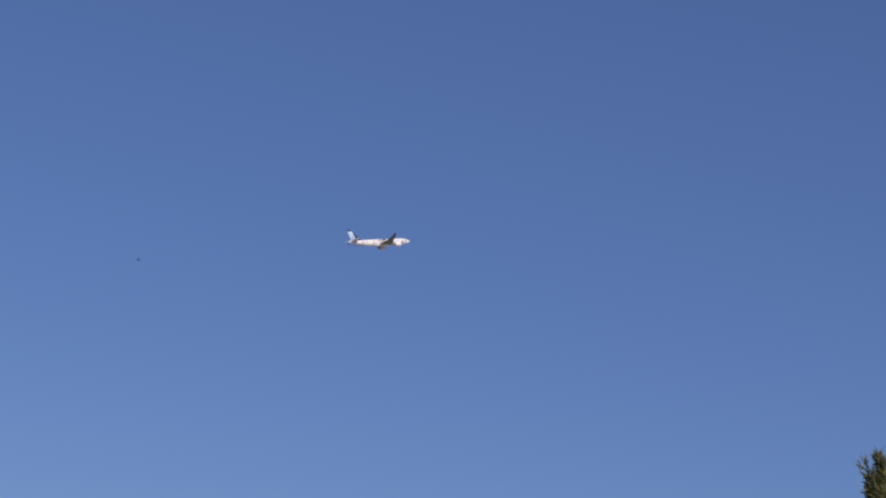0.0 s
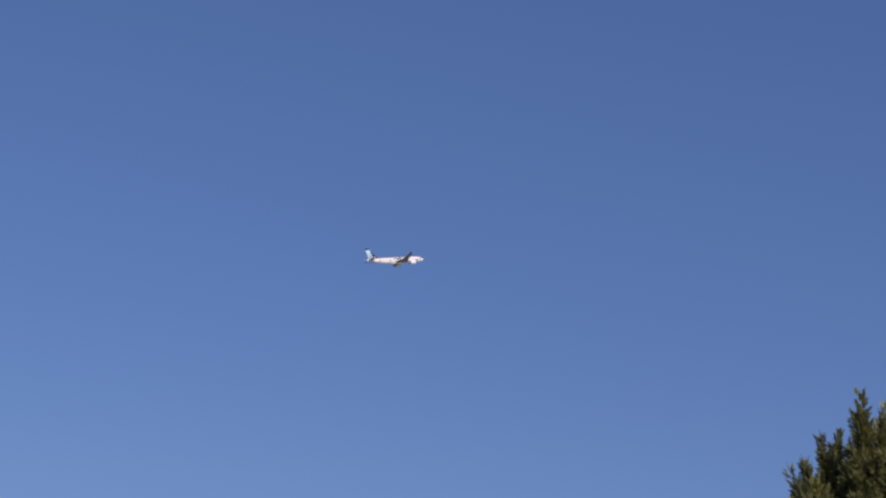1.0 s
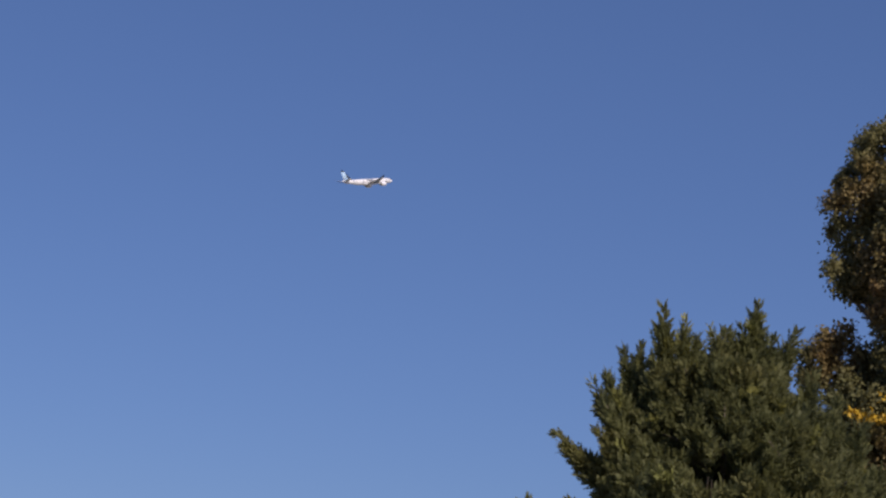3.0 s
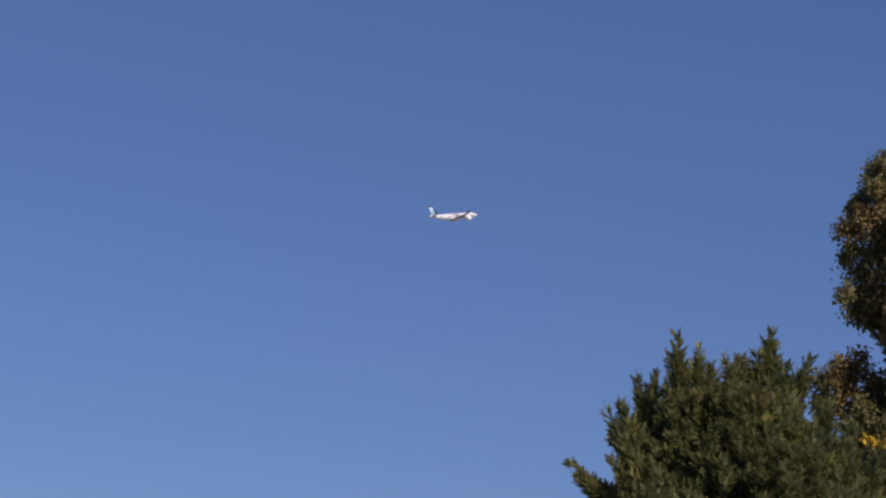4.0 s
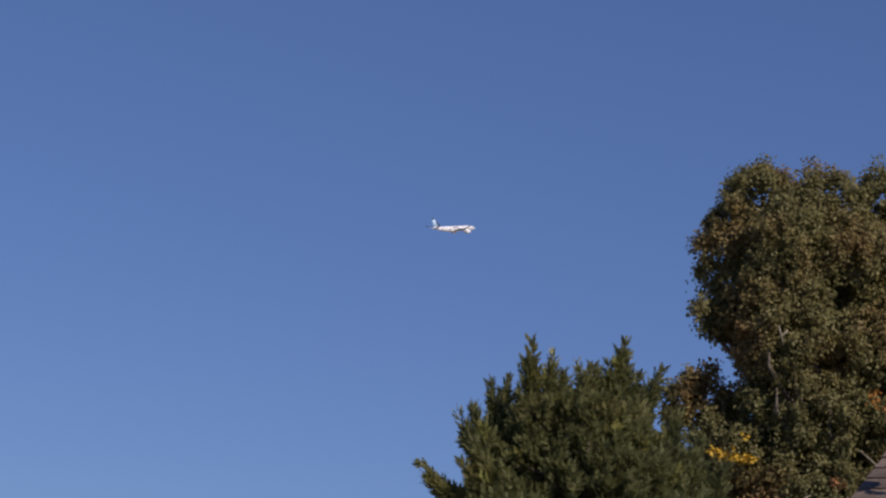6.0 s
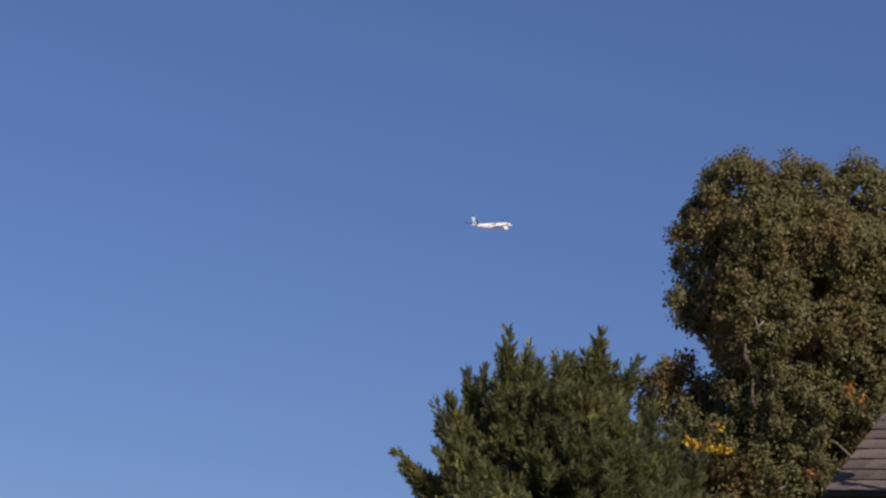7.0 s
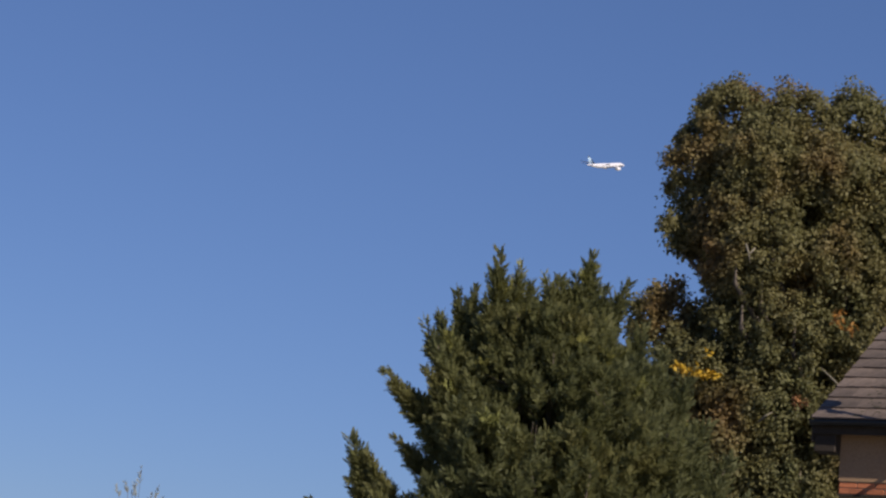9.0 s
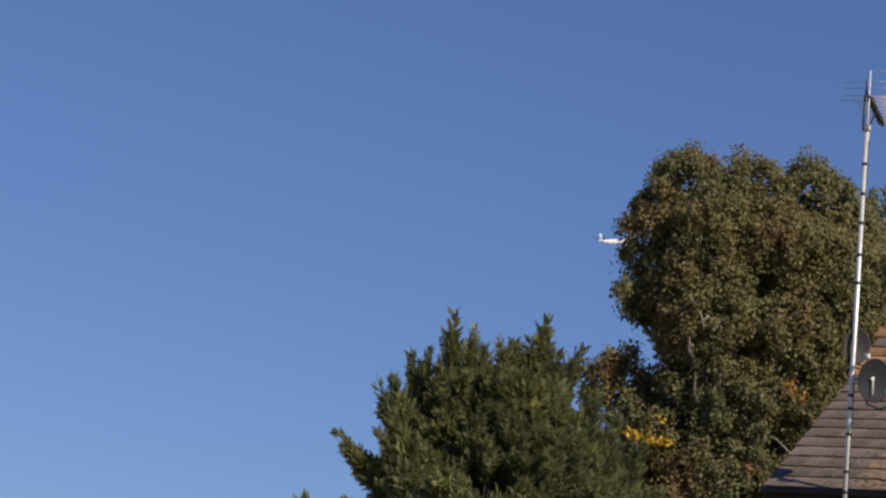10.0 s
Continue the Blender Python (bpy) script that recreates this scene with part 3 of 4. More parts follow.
def neighbour_tree():
    """A greener, thinner tree beyond the oak, with upright sprigs on its top."""
    tree = thing("ash_tree", pose(13.8, 52.0, 0), "green leafy tree with thin upright sprigs beside the oak", "tree")
    part("trunk", tube([(0, 0, 0), (0.1, 0, 5), (-0.3, 0, 9), (-0.6, 0, 12.5)], [0.4, 0.3, 0.2, 0.08], 12), BARK, tree)
    lobes = [(-1.9, -0.5, 16.05, 0.62), (-1.25, -0.3, 15.95, 0.65), (-0.75, 0.0, 15.2, 0.8), (0.2, 0.0, 14.4, 1.1), (-1.6, -0.8, 15.0, 1.0), (-2.4, -0.4, 15.2, 0.8), (-1.5, -0.9, 13.4, 1.2),
             (0.0, -0.8, 13.2, 1.3), (-2.8, -0.3, 13.8, 1.0), (1.2, 0.0, 13.2, 1.3), (-1.0, 0.0, 11.8, 1.4), (1.0, 0.0, 11.6, 1.4), (-2.6, -0.2, 12.2, 1.2), (0.3, 0.3, 10.0, 1.6), (-1.8, 0.2, 10.2, 1.5)]
    rng = np.random.default_rng(33)
    middle, radius = np.array([l[:3] for l in lobes]), np.array([l[3] for l in lobes])
    heads, outs, girths = leaf_heads(middle, radius, rng, 5000)
    v, f = clump_leaves(rng, heads, outs, 150, girths, 0.11, 0.7)
    part("crown", fast_mesh("crown", v, f, ASH_LEAF), None, tree)
    inner = np.repeat(middle, 14, 0) + rng.normal(size=(len(lobes) * 14, 3)) * np.repeat(radius, 14)[:, None] * 0.35
    v, f = clump_leaves(rng, inner, unit(rng.normal(size=inner.shape)), 30, 0.32, 0.13)
    part("inner_crown", fast_mesh("inner_crown", v, f, ASH_LEAF), None, tree)
    for x, y, z, r in lobes:
        tip = Vector((x, y, z + 0.3 * r))
        root = Vector((-0.2, 0, max(5.0, z - 3.0)))
        part("limb", tube([root, root.lerp(tip, 0.5) + Vector((0, 0, -0.2)), tip], [0.1, 0.06, 0.015], 7), BARK, tree)
    for x, z, tall in ((-2.25, 15.9, 0.75), (-2.0, 16.3, 0.6), (-1.5, 16.3, 0.7), (-1.05, 16.1, 0.75), (-0.7, 15.7, 0.7), (-0.25, 15.2, 0.8), (0.1, 15.1, 0.7)):
        lean = Vector((rng.uniform(-0.25, 0.3), 0, 1)).normalized()
        foot = Vector((x, -0.3, z))
        shoot = part("shoot", tube([foot - lean * 0.4, foot + lean * tall * 0.5, foot + lean * tall], [0.012, 0.008, 0.003], 5), BARK, tree)
        c = np.array([foot + lean * (tall * k / 12) for k in range(13)])
        v, f = clump_leaves(rng, c, np.tile(np.array(lean), (13, 1)), 7, 0.09, 0.1)
        part("leaves", fast_mesh("leaves", v, f, ASH_LEAF), None, shoot)
    return tree


def far_tree():
    """A slender far tree of which the topmost upright shoots show."""
    tree = thing("slender_tree", pose(-8.2, 62.0, 0), "far slender tree with sparse upright shoots, its leaves coloured pale blue for haze", "tree")
    part("trunk", tube([(0, 0, 0), (0.05, 0, 2.5), (0, 0, 5.2)], [0.12, 0.09, 0.03], 8), BARK, tree)
    rng = np.random.default_rng(5)
    c, w, ln = [], [], []

    def shoot(x, top, y, length, leaves):
        lean = Vector((0.35 * x + rng.uniform(-0.3, 0.3), y * 0.1, 1)).normalized()
        tip = Vector((x, y, top))
        foot = tip - lean * length
        part("shoot", tube([(x * 0.2, 0, 2.5), (x * 0.7, y, foot.z - 0.8), foot, tip], [0.02, 0.008, 0.006, 0.003], 5), BARK, tree)
        for s in np.linspace(0.0, 1, leaves):
            c.append(foot + lean * (length * s)), w.append(lean), ln.append(0.2 * (1.15 - s * 0.5))

    # the leading shoots that stand clear, then the crowd below them
    for x, top in ((-0.11, 6.9), (-0.7, 6.28), (-0.5, 6.42), (-0.3, 6.45), (-0.16, 6.5), (0.46, 6.4), (0.3, 6.15), (0.7, 6.05), (1.6, 5.8), (2.28, 5.95), (2.6, 6.08), (3.6, 6.0), (-0.9, 5.85), (-1.3, 5.3)):
        shoot(x, top, rng.uniform(-0.4, 0.4), rng.uniform(0.3, 0.45), 4)
    for _ in range(44):
        x = rng.normal() * 0.55 + 0.25 if rng.random() < 0.75 else rng.uniform(1.2, 3.9)
        shoot(x, 6.05 - 0.5 * abs(x - 0.3) ** 1.2 - 0.7 * rng.random() if x < 1.2 else 5.75 - 0.6 * rng.random(), rng.uniform(-0.6, 0.6), rng.uniform(0.4, 0.8), 9)
    c, w, ln = np.array(c), np.array(w), np.array(ln)
    c, w, ln = np.repeat(c, 3, 0), np.repeat(w, 3, 0), np.repeat(ln, 3)
    way = unit(w + rng.normal(size=w.shape) * 0.3)
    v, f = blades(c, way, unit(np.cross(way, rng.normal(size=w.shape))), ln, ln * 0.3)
    # the leaf colour carries the haze; there is none in the air
    part("crown", fast_mesh("crown", v, f, HAZED_LEAF), None, tree)
    return tree


cypress_tree()
oak_tree()
neighbour_tree()
far_tree()


# ---------------------------------------------------------------- house
# house space: x along the eaves, y inward, z up; the origin lies on the ground below the near eaves corner
HOUSE = pose(4.64, 25.0, 0, 0, 0, -29)
EAVE, RUN, SLOPE, LENGTH = 5.12, 3.55, 30.5, 9.0
OVER, VERGE = 0.25, 0.3  # how far the roof stands out past the front wall and past the gable
RISE = RUN * math.tan(radians(SLOPE))
STEEP, UPPER = 35.0, 2.9  # above its lower part the roof goes on more steeply
CREST = RUN + UPPER
TOP = EAVE + RISE + UPPER * math.tan(radians(STEEP))
BED = Matrix.Translation((0, 0, EAVE)) @ pose(0, 0, 0, SLOPE)  # the front slope: x along, y up the slope
BED_HIGH = Matrix.Translation((0, RUN, EAVE + RISE)) @ pose(0, 0, 0, STEEP)


def brick_mesh(name, material, lx=0.215, ly=0.1025, lz=0.065):
    me = bpy.data.meshes.new(name)
    boxed(0, lx, 0, ly, 0, lz, bevel=0.005).to_mesh(me)
    me.materials.append(material)
    return me


def house():
    home = thing("house", HOUSE, "brick house with a brown tiled roof, orange with lichen higher up", "house")
    x0, x1, y0, y1 = VERGE, LENGTH - 0.1, OVER, 2 * CREST - OVER
    # walls with the gables
    bm = boxed(x0, x1, y0 + 0.012, y0 + 0.25, 0, EAVE - 0.02)
    wall = part("wall", bm, MORTAR, home)
    part("back_wall", boxed(x0, x1, y1 - 0.25, y1, 0, EAVE - 0.02), BRICK_BUFF, home)
    for gx in (x0, x1 - 0.25):
        inner = [(y0 + 0.25, 0), (y1 - 0.25, 0), (y1 - 0.25, EAVE + 0.1), (2 * CREST - RUN, EAVE + RISE - 0.16), (CREST, TOP - 0.16), (RUN, EAVE + RISE - 0.16), (y0 + 0.25, EAVE + 0.1)]
        part("gable_wall", loft([[(gx, y, z) for y, z in inner], [(gx + 0.25, y, z) for y, z in inner]]), BRICK_BUFF, home)
    part("render_band", boxed(x0 - 0.006, x1, y0 - 0.012, y0 + 0.008, 4.4, EAVE - 0.1), RENDERED, home, "brown rendered band under the eaves")
    part("soffit", boxed(0.04, LENGTH, 0.02, y0 - 0.014, EAVE - 0.12, EAVE - 0.1), SOFFIT, home)
    part("fascia", boxed(0.03, LENGTH, 0.0, 0.02, EAVE - 0.19, EAVE - 0.02), SOFFIT, home)
    part("box_end", boxed(0.0, 0.028, 0.0, y0 + 0.1, EAVE - 0.28, EAVE - 0.02), SOFFIT, home)
    part("eaves_return", boxed(0.03, x0 - 0.004, 0.03, y0 + 0.12, EAVE - 0.4, EAVE - 0.125, bevel=0.01), SOFFIT, home, "dark boxed end of the eaves")
    # gutter: half-round trough
    ring = [(0.06 * math.cos(k), 0.06 * math.sin(k)) for k in (math.pi + math.pi * j / 8 for j in range(9))]
    ring += [(0.052 * c / 0.06, 0.052 * s / 0.06) for c, s in ring[::-1]]
    part("gutter", loft([[(x, -0.065 + c, EAVE - 0.035 + s) for c, s in ring] for x in (0.0, LENGTH)]), BLACK_PLASTIC, home, "black half-round gutter")
    # roof boarding under the tiles, both slopes
    t = 0.05
    line = [(0.0, EAVE), (RUN, EAVE + RISE), (CREST, TOP), (2 * CREST - RUN, EAVE + RISE), (2 * CREST, EAVE)]
    front = [(y, z - 0.01) for y, z in line] + [(y, z - 0.01 - t) for y, z in line[::-1]]
    roof = part("roof", loft([[(x, y, z) for y, z in front] for x in (0.02, LENGTH - 0.02)]), SOFFIT, home)
    return home, wall, roof


home, wall, roof = house()


def tv_aerial():
    """A tall pole on wall brackets with a many-rod aerial on top."""
    mx, my = 1.06, -0.17
    pole = thing("tv_aerial", HOUSE @ pose(mx, my, 0), "tall aluminium aerial pole with a rod aerial beside the eaves", "aerial")
    part("pole", tube([(0, 0, 3.9), (0, 0, 6.5), (0, 0, 9.56)], [0.031, 0.031, 0.031], 14), ALUMINIUM, pole)
    part("tip_rod", tube([(0, 0, 9.45), (0.0, 0, 10.31)], [0.012, 0.009], 8), WHITE_PLASTIC, pole)
    for z in (4.15, 4.6):
        part("wall_bracket", boxed(-0.025, 0.025, 0.0, 0.5, z - 0.02, z + 0.02, bevel=0.004), DULL_METAL, pole)
    for z in (5.06, 5.3, 5.75, 6.06, 6.22, 7.6, 7.95, 8.35, 8.72, 9.1):
        part("band", tube([(0, 0, z - 0.018), (0, 0, z + 0.018)], [0.037, 0.037], 12), BLACK_PLASTIC, pole, "dark cable tie")
    part("cable", tube([(0.031, -0.012, z) for z in (4.0, 6.0, 8.0, 9.4)], [0.005] * 4, 6), BLACK_PLASTIC, pole)
    part("clamp", boxed(-0.04, 0.045, -0.045, 0.045, 9.52, 9.6, bevel=0.01), DULL_METAL, pole)
    return pole, mx, my


aerial, MX, MY = tv_aerial()


def rod_aerial():
    """The boom points away from the viewer, with cross rods along it and a mesh of reflectors behind."""
    # away from the eye, in house space
    boom = part("boom", boxed(-0.013, 0.013, -0.25, 1.15, -0.013, 0.013), BLACK_PLASTIC, aerial)
    boom.matrix_basis = pose(0, 0, 9.965, 0, 0, 6.6)
    part("top_rod", tube([(-0.005, 0, 10.3), (0.26, 0, 10.3)], [0.003, 0.002], 6), ALUMINIUM, aerial)
    bent = random.Random(11)
    for i in range(17):
        y = 0.02 + i * 0.066
        half = (0.26 - i * 0.006) * bent.uniform(0.85, 1.05)
        rod = part("rod", tube([(-half, 0, 0), (half, 0, 0)], [0.0027, 0.0027], 6), ROD_METAL, boom)
        rod.matrix_basis = pose(bent.uniform(-0.01, 0.01), y, 0.016, 0, bent.uniform(-3, 3), bent.uniform(-3, 3))
        if i % 2:
            knuckle = part("insulator", boxed(-0.04, 0.04, -0.014, 0.014, -0.024, 0.034, bevel=0.004), BLACK_PLASTIC, boom)
            knuckle.matrix_basis = pose(0, y, 0)
    for k in range(2):
        for up in (1, -1):
            z = up * (0.05 + 0.07 * k)
            rod = part("reflector_rod", tube([(-0.3, 0, 0), (0.3, 0, 0)], [0.003, 0.003], 6), DULL_METAL, boom)
            rod.matrix_basis = pose(0, -0.2 - 0.035 * k, z)
    for up in (1, -1):
        part("reflector_arm", tube([(0, -0.18, 0), (0, -0.26, up * 0.14)], [0.009, 0.009], 6), BLACK_PLASTIC, boom)
    part("brace", tube([(0, 0.02, -0.42), (0, 0.55, -0.012)], [0.011, 0.011], 6), BLACK_PLASTIC, boom)
    part("stub", tube([(-0.045, -0.03, -0.44), (-0.045, -0.03, 0.03)], [0.014, 0.014], 8), BLACK_PLASTIC, boom)


rod_aerial()


def satellite_dish(m, label, paint, high=0.25, wide=0.205, strip=True, hold=(-0.3, 0.04)):
    """A shallow oval bowl with a back bracket, a mount that reaches to the pole at hold, an arm and its receiver."""
    dish = thing("satellite_dish", m, label, "satellite dish", "dishes on the pole")
    rings = []
    for r in (0.02, 0.25, 0.5, 0.75, 0.93, 1.0):
        rings.append([(wide * r * math.cos(k), -0.075 * r * r, high * r * math.sin(k)) for k in (2 * math.pi * j / 40 for j in range(40))])
    rings += [[(x * 0.985, y + 0.008, z * 0.985) for x, y, z in ring] for ring in rings[::-1]]
    part("bowl", loft(rings), paint, dish)
    part("back_bracket", boxed(-0.05, 0.05, 0.012, 0.05, -0.07, 0.07, bevel=0.008), DULL_METAL, dish)
    part("arm", tube([(0, 0.03, -0.05), (0, 0.0, -high - 0.02), (0, -0.24, -high - 0.07), (0, -0.37, -high - 0.03), (0, -0.37, -0.14)], [0.012] * 5, 8), BLACK_PLASTIC, dish)
    part("receiver", boxed(-0.025, 0.025, -0.4, -0.3, -0.16, -0.1, bevel=0.012), WHITE_PLASTIC, dish, "pale receiver head")
    part("mount", tube([(0, 0.045, 0), (hold[0] * 0.5, 0.03 + hold[1] * 0.5, 0), (*hold, 0)], [0.02] * 3, 8), DULL_METAL, dish)
    strip and part("pale_strip", loft([[(-0.012, -0.085, -0.17), (0.006, -0.085, -0.175), (0.006, -0.075, -0.175), (-0.012, -0.075, -0.17)], [(0.0, -0.04, 0.0), (0.02, -0.04, 0.0), (0.02, -0.03, 0.0), (0.0, -0.03, 0.0)],
                              [(-0.045, -0.04, 0.02), (0.02, -0.04, 0.045), (0.02, -0.03, 0.045), (-0.045, -0.03, 0.02)]]), WHITE_PLASTIC, dish, "pale strip on the bowl")
    return dish


satellite_dish(HOUSE @ pose(MX + 0.25, MY - 0.1, 6.39, 8, 0, 58), "dark grey satellite dish clamped to the aerial pole", DISH, 0.265, 0.258, True, (-0.048, 0.265))
satellite_dish(HOUSE @ pose(MX - 0.03, MY + 0.1, 6.85, 8, 0, 45), "faded grey satellite dish clamped to the aerial pole", DISH_PALE, 0.22, 0.18, False, (-0.05, 0.09))


# ---------------------------------------------------------------- aeroplane
def aeroplane():
    """A twin-engined airliner: x to the nose, y to its left, z up."""
    jet = thing("airliner", Matrix(), "white twin-engined airliner with a pale blue and navy tail", "aeroplane")

    def hull(x):
        nose, tail = (32 - x), (x + 32)
        r = 2.72
        if nose < 9:
            r = 2.72 * (max(nose, 0.02) / 9) ** 0.44 * (1.1 - 0.1 * nose / 9)
        if tail < 20:
            r = min(r, 0.35 + 2.37 * (tail / 20) ** 0.72)
        z = -0.3 * max(0, 1 - nose / 7) ** 1.5 + 1.7 * max(0, 1 - tail / 20) ** 1.3
        return r, z

    xs = [32, 31.8, 31.3, 30.5, 29, 27, 25, 22] + list(range(18, -12, -6)) + [-12, -15, -18, -21, -24, -27, -29.5, -31.3, -32]
    part("fuselage", loft([[(x, hull(x)[0] * math.cos(k), hull(x)[1] + hull(x)[0] * math.sin(k)) for k in (2 * math.pi * j / 32 for j in range(32))] for x in xs]), AIR_WHITE, jet)

    def foil(lead, chord, thick, y, z, n=10):
        up = [(lead - chord * s, y, z + thick * 2.2 * math.sqrt(s) * (1 - s) + 0.02) for s in [i / n for i in range(n + 1)]]
        dn = [(lead - chord * s, y, z - thick * 1.3 * math.sqrt(s) * (1 - s) - 0.02) for s in [i / n for i in range(n, -1, -1)]]
        return up + dn

    def fin_foil(lead, chord, thick, z, n=8):
        a = [(lead - chord * s, thick * 1.8 * math.sqrt(s) * (1 - s) + 0.02, z) for s in [i / n for i in range(n + 1)]]
        b = [(lead - chord * s, -thick * 1.8 * math.sqrt(s) * (1 - s) - 0.02, z) for s in [i / n for i in range(n, -1, -1)]]
        return a + b

    for side in (1, -1):
        wing = part("wing", loft([foil(12.5, 14.5, 0.85, side * 1.9, -1.5), foil(6.0, 9.6, 0.55, side * 10.5, -0.7), foil(-1.6, 5.0, 0.28, side * 22, 1.0), foil(-5.6, 2.9, 0.14, side * 28.4, 2.3)]), AIR_GREY, jet, "grey swept wing")
        part("wing_tip", loft([foil(-5.6, 2.88, 0.14, side * 28.4, 2.3), foil(-6.9, 2.0, 0.08, side * 29.8, 2.9), foil(-8.4, 0.9, 0.04, side * 30.9, 3.6)]), AIR_NAVY, wing, "navy wing tip")
        for y in (7.0, 12.0, 17.5):
            tx = 8.0 - y * 0.62 - 6.2
            part("flap_fairing", loft([[(tx + dx, side * y + r * math.cos(k), -1.6 + y * 0.11 + r * math.sin(k)) for k in (2 * math.pi * j / 10 for j in range(10))]
                                       for dx, r in ((2.0, 0.05), (0.8, 0.32), (-1.2, 0.32), (-2.8, 0.05))]), AIR_GREY, wing)
        part("tailplane", loft([foil(-23.5, 7.0, 0.4, side * 1.0, 1.7), foil(-30.0, 2.6, 0.14, side * 10.6, 2.9)]), AIR_WHITE, jet, "white tailplane")
        # engine: nacelle with lip, fan and core
        ex, ey, ez = 13.0, side * 9.7, -3.1
        rings = [[(ex + dx, ey + r * math.cos(k), ez + r * math.sin(k)) for k in (2 * math.pi * j / 28 for j in range(28))]
                 for dx, r in ((-0.4, 1.45), (0.1, 1.6), (0.25, 1.75), (0.05, 1.88), (-1.5, 2.02), (-3.5, 1.95), (-5.6, 1.55), (-5.5, 1.35))]
        engine = part("engine", loft(rings), AIR_WHITE, jet, "white engine nacelle")
        part("fan", tube([(ex - 0.45, ey, ez), (ex - 0.5, ey, ez)], [1.44, 1.44], 24), AIR_DARK, engine)
        part("exhaust_cone", loft([[(ex + dx, ey + r * math.cos(k), ez + r * math.sin(k)) for k in (2 * math.pi * j / 20 for j in range(20))] for dx, r in ((-5.45, 1.1), (-6.8, 0.85), (-8.2, 0.1))]), DULL_METAL, engine)
        part("pylon", loft([[(ex - 1.0, ey - 0.2, ez + 1.9), (ex - 1.0, ey + 0.2, ez + 1.9), (ex - 6.5, ey + 0.2, ez + 1.3), (ex - 6.5, ey - 0.2, ez + 1.3)],
                            [(ex - 4.0, ey - 0.2, ez + 2.75), (ex - 4.0, ey + 0.2, ez + 2.75), (ex - 8.0, ey + 0.2, ez + 2.6), (ex - 8.0, ey - 0.2, ez + 2.6)]]), AIR_WHITE, engine)
        # cabin windows, doors and the broad title shapes
        for i in range(44):
            x = 24.0 - i * 0.98
            part("cabin_window", boxed(x - 0.14, x + 0.14, side * 2.67 - 0.03, side * 2.67 + 0.03, 0.45, 0.85), AIR_DARK, jet)
        for x in (26.0, 14.5, -8.0, -19.0):
            r, z = hull(x)
            part("door", boxed(x - 0.5, x + 0.5, side * (r - 0.04) - 0.03, side * (r - 0.04) + 0.03, z - 0.9, z + 0.9), AIR_GREY, jet)
        for x, w, top in ((3.4, 0.6, 2.3), (1.9, 0.5, 1.9), (0.4, 0.5, 1.9), (-1.1, 0.5, 1.9), (-2.6, 0.5, 1.9)):
            part("title_bar", boxed(x - w, x + w * 0.4, side * 2.4 - 0.24, side * 2.4 + 0.24, 0.7, top + 0.05), AIR_NAVY, jet, "dark plain shape on the hull")
        part("hull_emblem", boxed(20.6, 23.2, side * 2.6 - 0.13, side * 2.6 + 0.13, -1.1, -0.1), AIR_GREY, jet, "dark plain shape on the hull")
    fin = part("fin", loft([fin_foil(-22.0, 7.8, 0.42, 2.3), fin_foil(-25.6, 5.4, 0.32, 7.0), fin_foil(-28.0, 3.9, 0.22, 10.0)]), AIR_BLUE, jet, "pale blue fin")
    part("fin_tip", loft([fin_foil(-28.0, 3.88, 0.22, 10.0), fin_foil(-29.3, 3.1, 0.12, 11.6)]), AIR_NAVY, fin, "navy top of the fin")
    part("fin_fillet", loft([fin_foil(-17.5, 8.5, 0.5, 1.8), fin_foil(-21.4, 5.2, 0.5, 4.4), fin_foil(-25.4, 2.2, 0.4, 8.2)]), AIR_NAVY, fin, "navy front of the fin")
    part("cockpit_window", boxed(28.4, 29.6, -1.9, 1.9, 0.75, 1.35, bevel=0.1), AIR_DARK, jet)
    part("belly_fairing", loft([[(x, 2.5 * s * math.cos(k), -1.75 + 1.45 * s * math.sin(k)) for k in (2 * math.pi * j / 20 for j in range(20))] for x, s in ((14, 0.1), (10, 0.85), (2, 1.0), (-6, 0.85), (-11, 0.1))]), AIR_WHITE, jet)
    return jet


jet = aeroplane()


def flying_insect(label):
    b = thing("flying_insect", Matrix(), label, "insect", "insects in the air")
    k = 0.011
    part("body", loft([[(x * k, r * k * math.cos(q), r * k * math.sin(q)) for q in (2 * math.pi * j / 10 for j in range(10))] for x, r in ((0.5, 0.03), (0.4, 0.13), (0.25, 0.1), (0.1, 0.17), (-0.2, 0.16), (-0.5, 0.03))]), FEATHER, b)
    for s in (1, -1):
        part("wing", loft([[(0.15 * k, s * 0.1 * k, 0.12 * k), (-0.05 * k, s * 0.1 * k, 0.13 * k), (0.05 * k, s * 0.1 * k, 0.1 * k)],
                           [(0.05 * k, s * 0.5 * k, 0.3 * k), (-0.3 * k, s * 0.5 * k, 0.31 * k), (-0.1 * k, s * 0.5 * k, 0.28 * k)],
                           [(-0.2 * k, s * 0.75 * k, 0.38 * k), (-0.3 * k, s * 0.75 * k, 0.385 * k), (-0.25 * k, s * 0.75 * k, 0.375 * k)]]), FEATHER, b)
    return b


insects = [flying_insect("tiny dark insect darting through the air") for _ in range(3)]


# ---------------------------------------------------------------- roof tiles, bricks
GAUGE, TILE_W = 0.345, 0.3


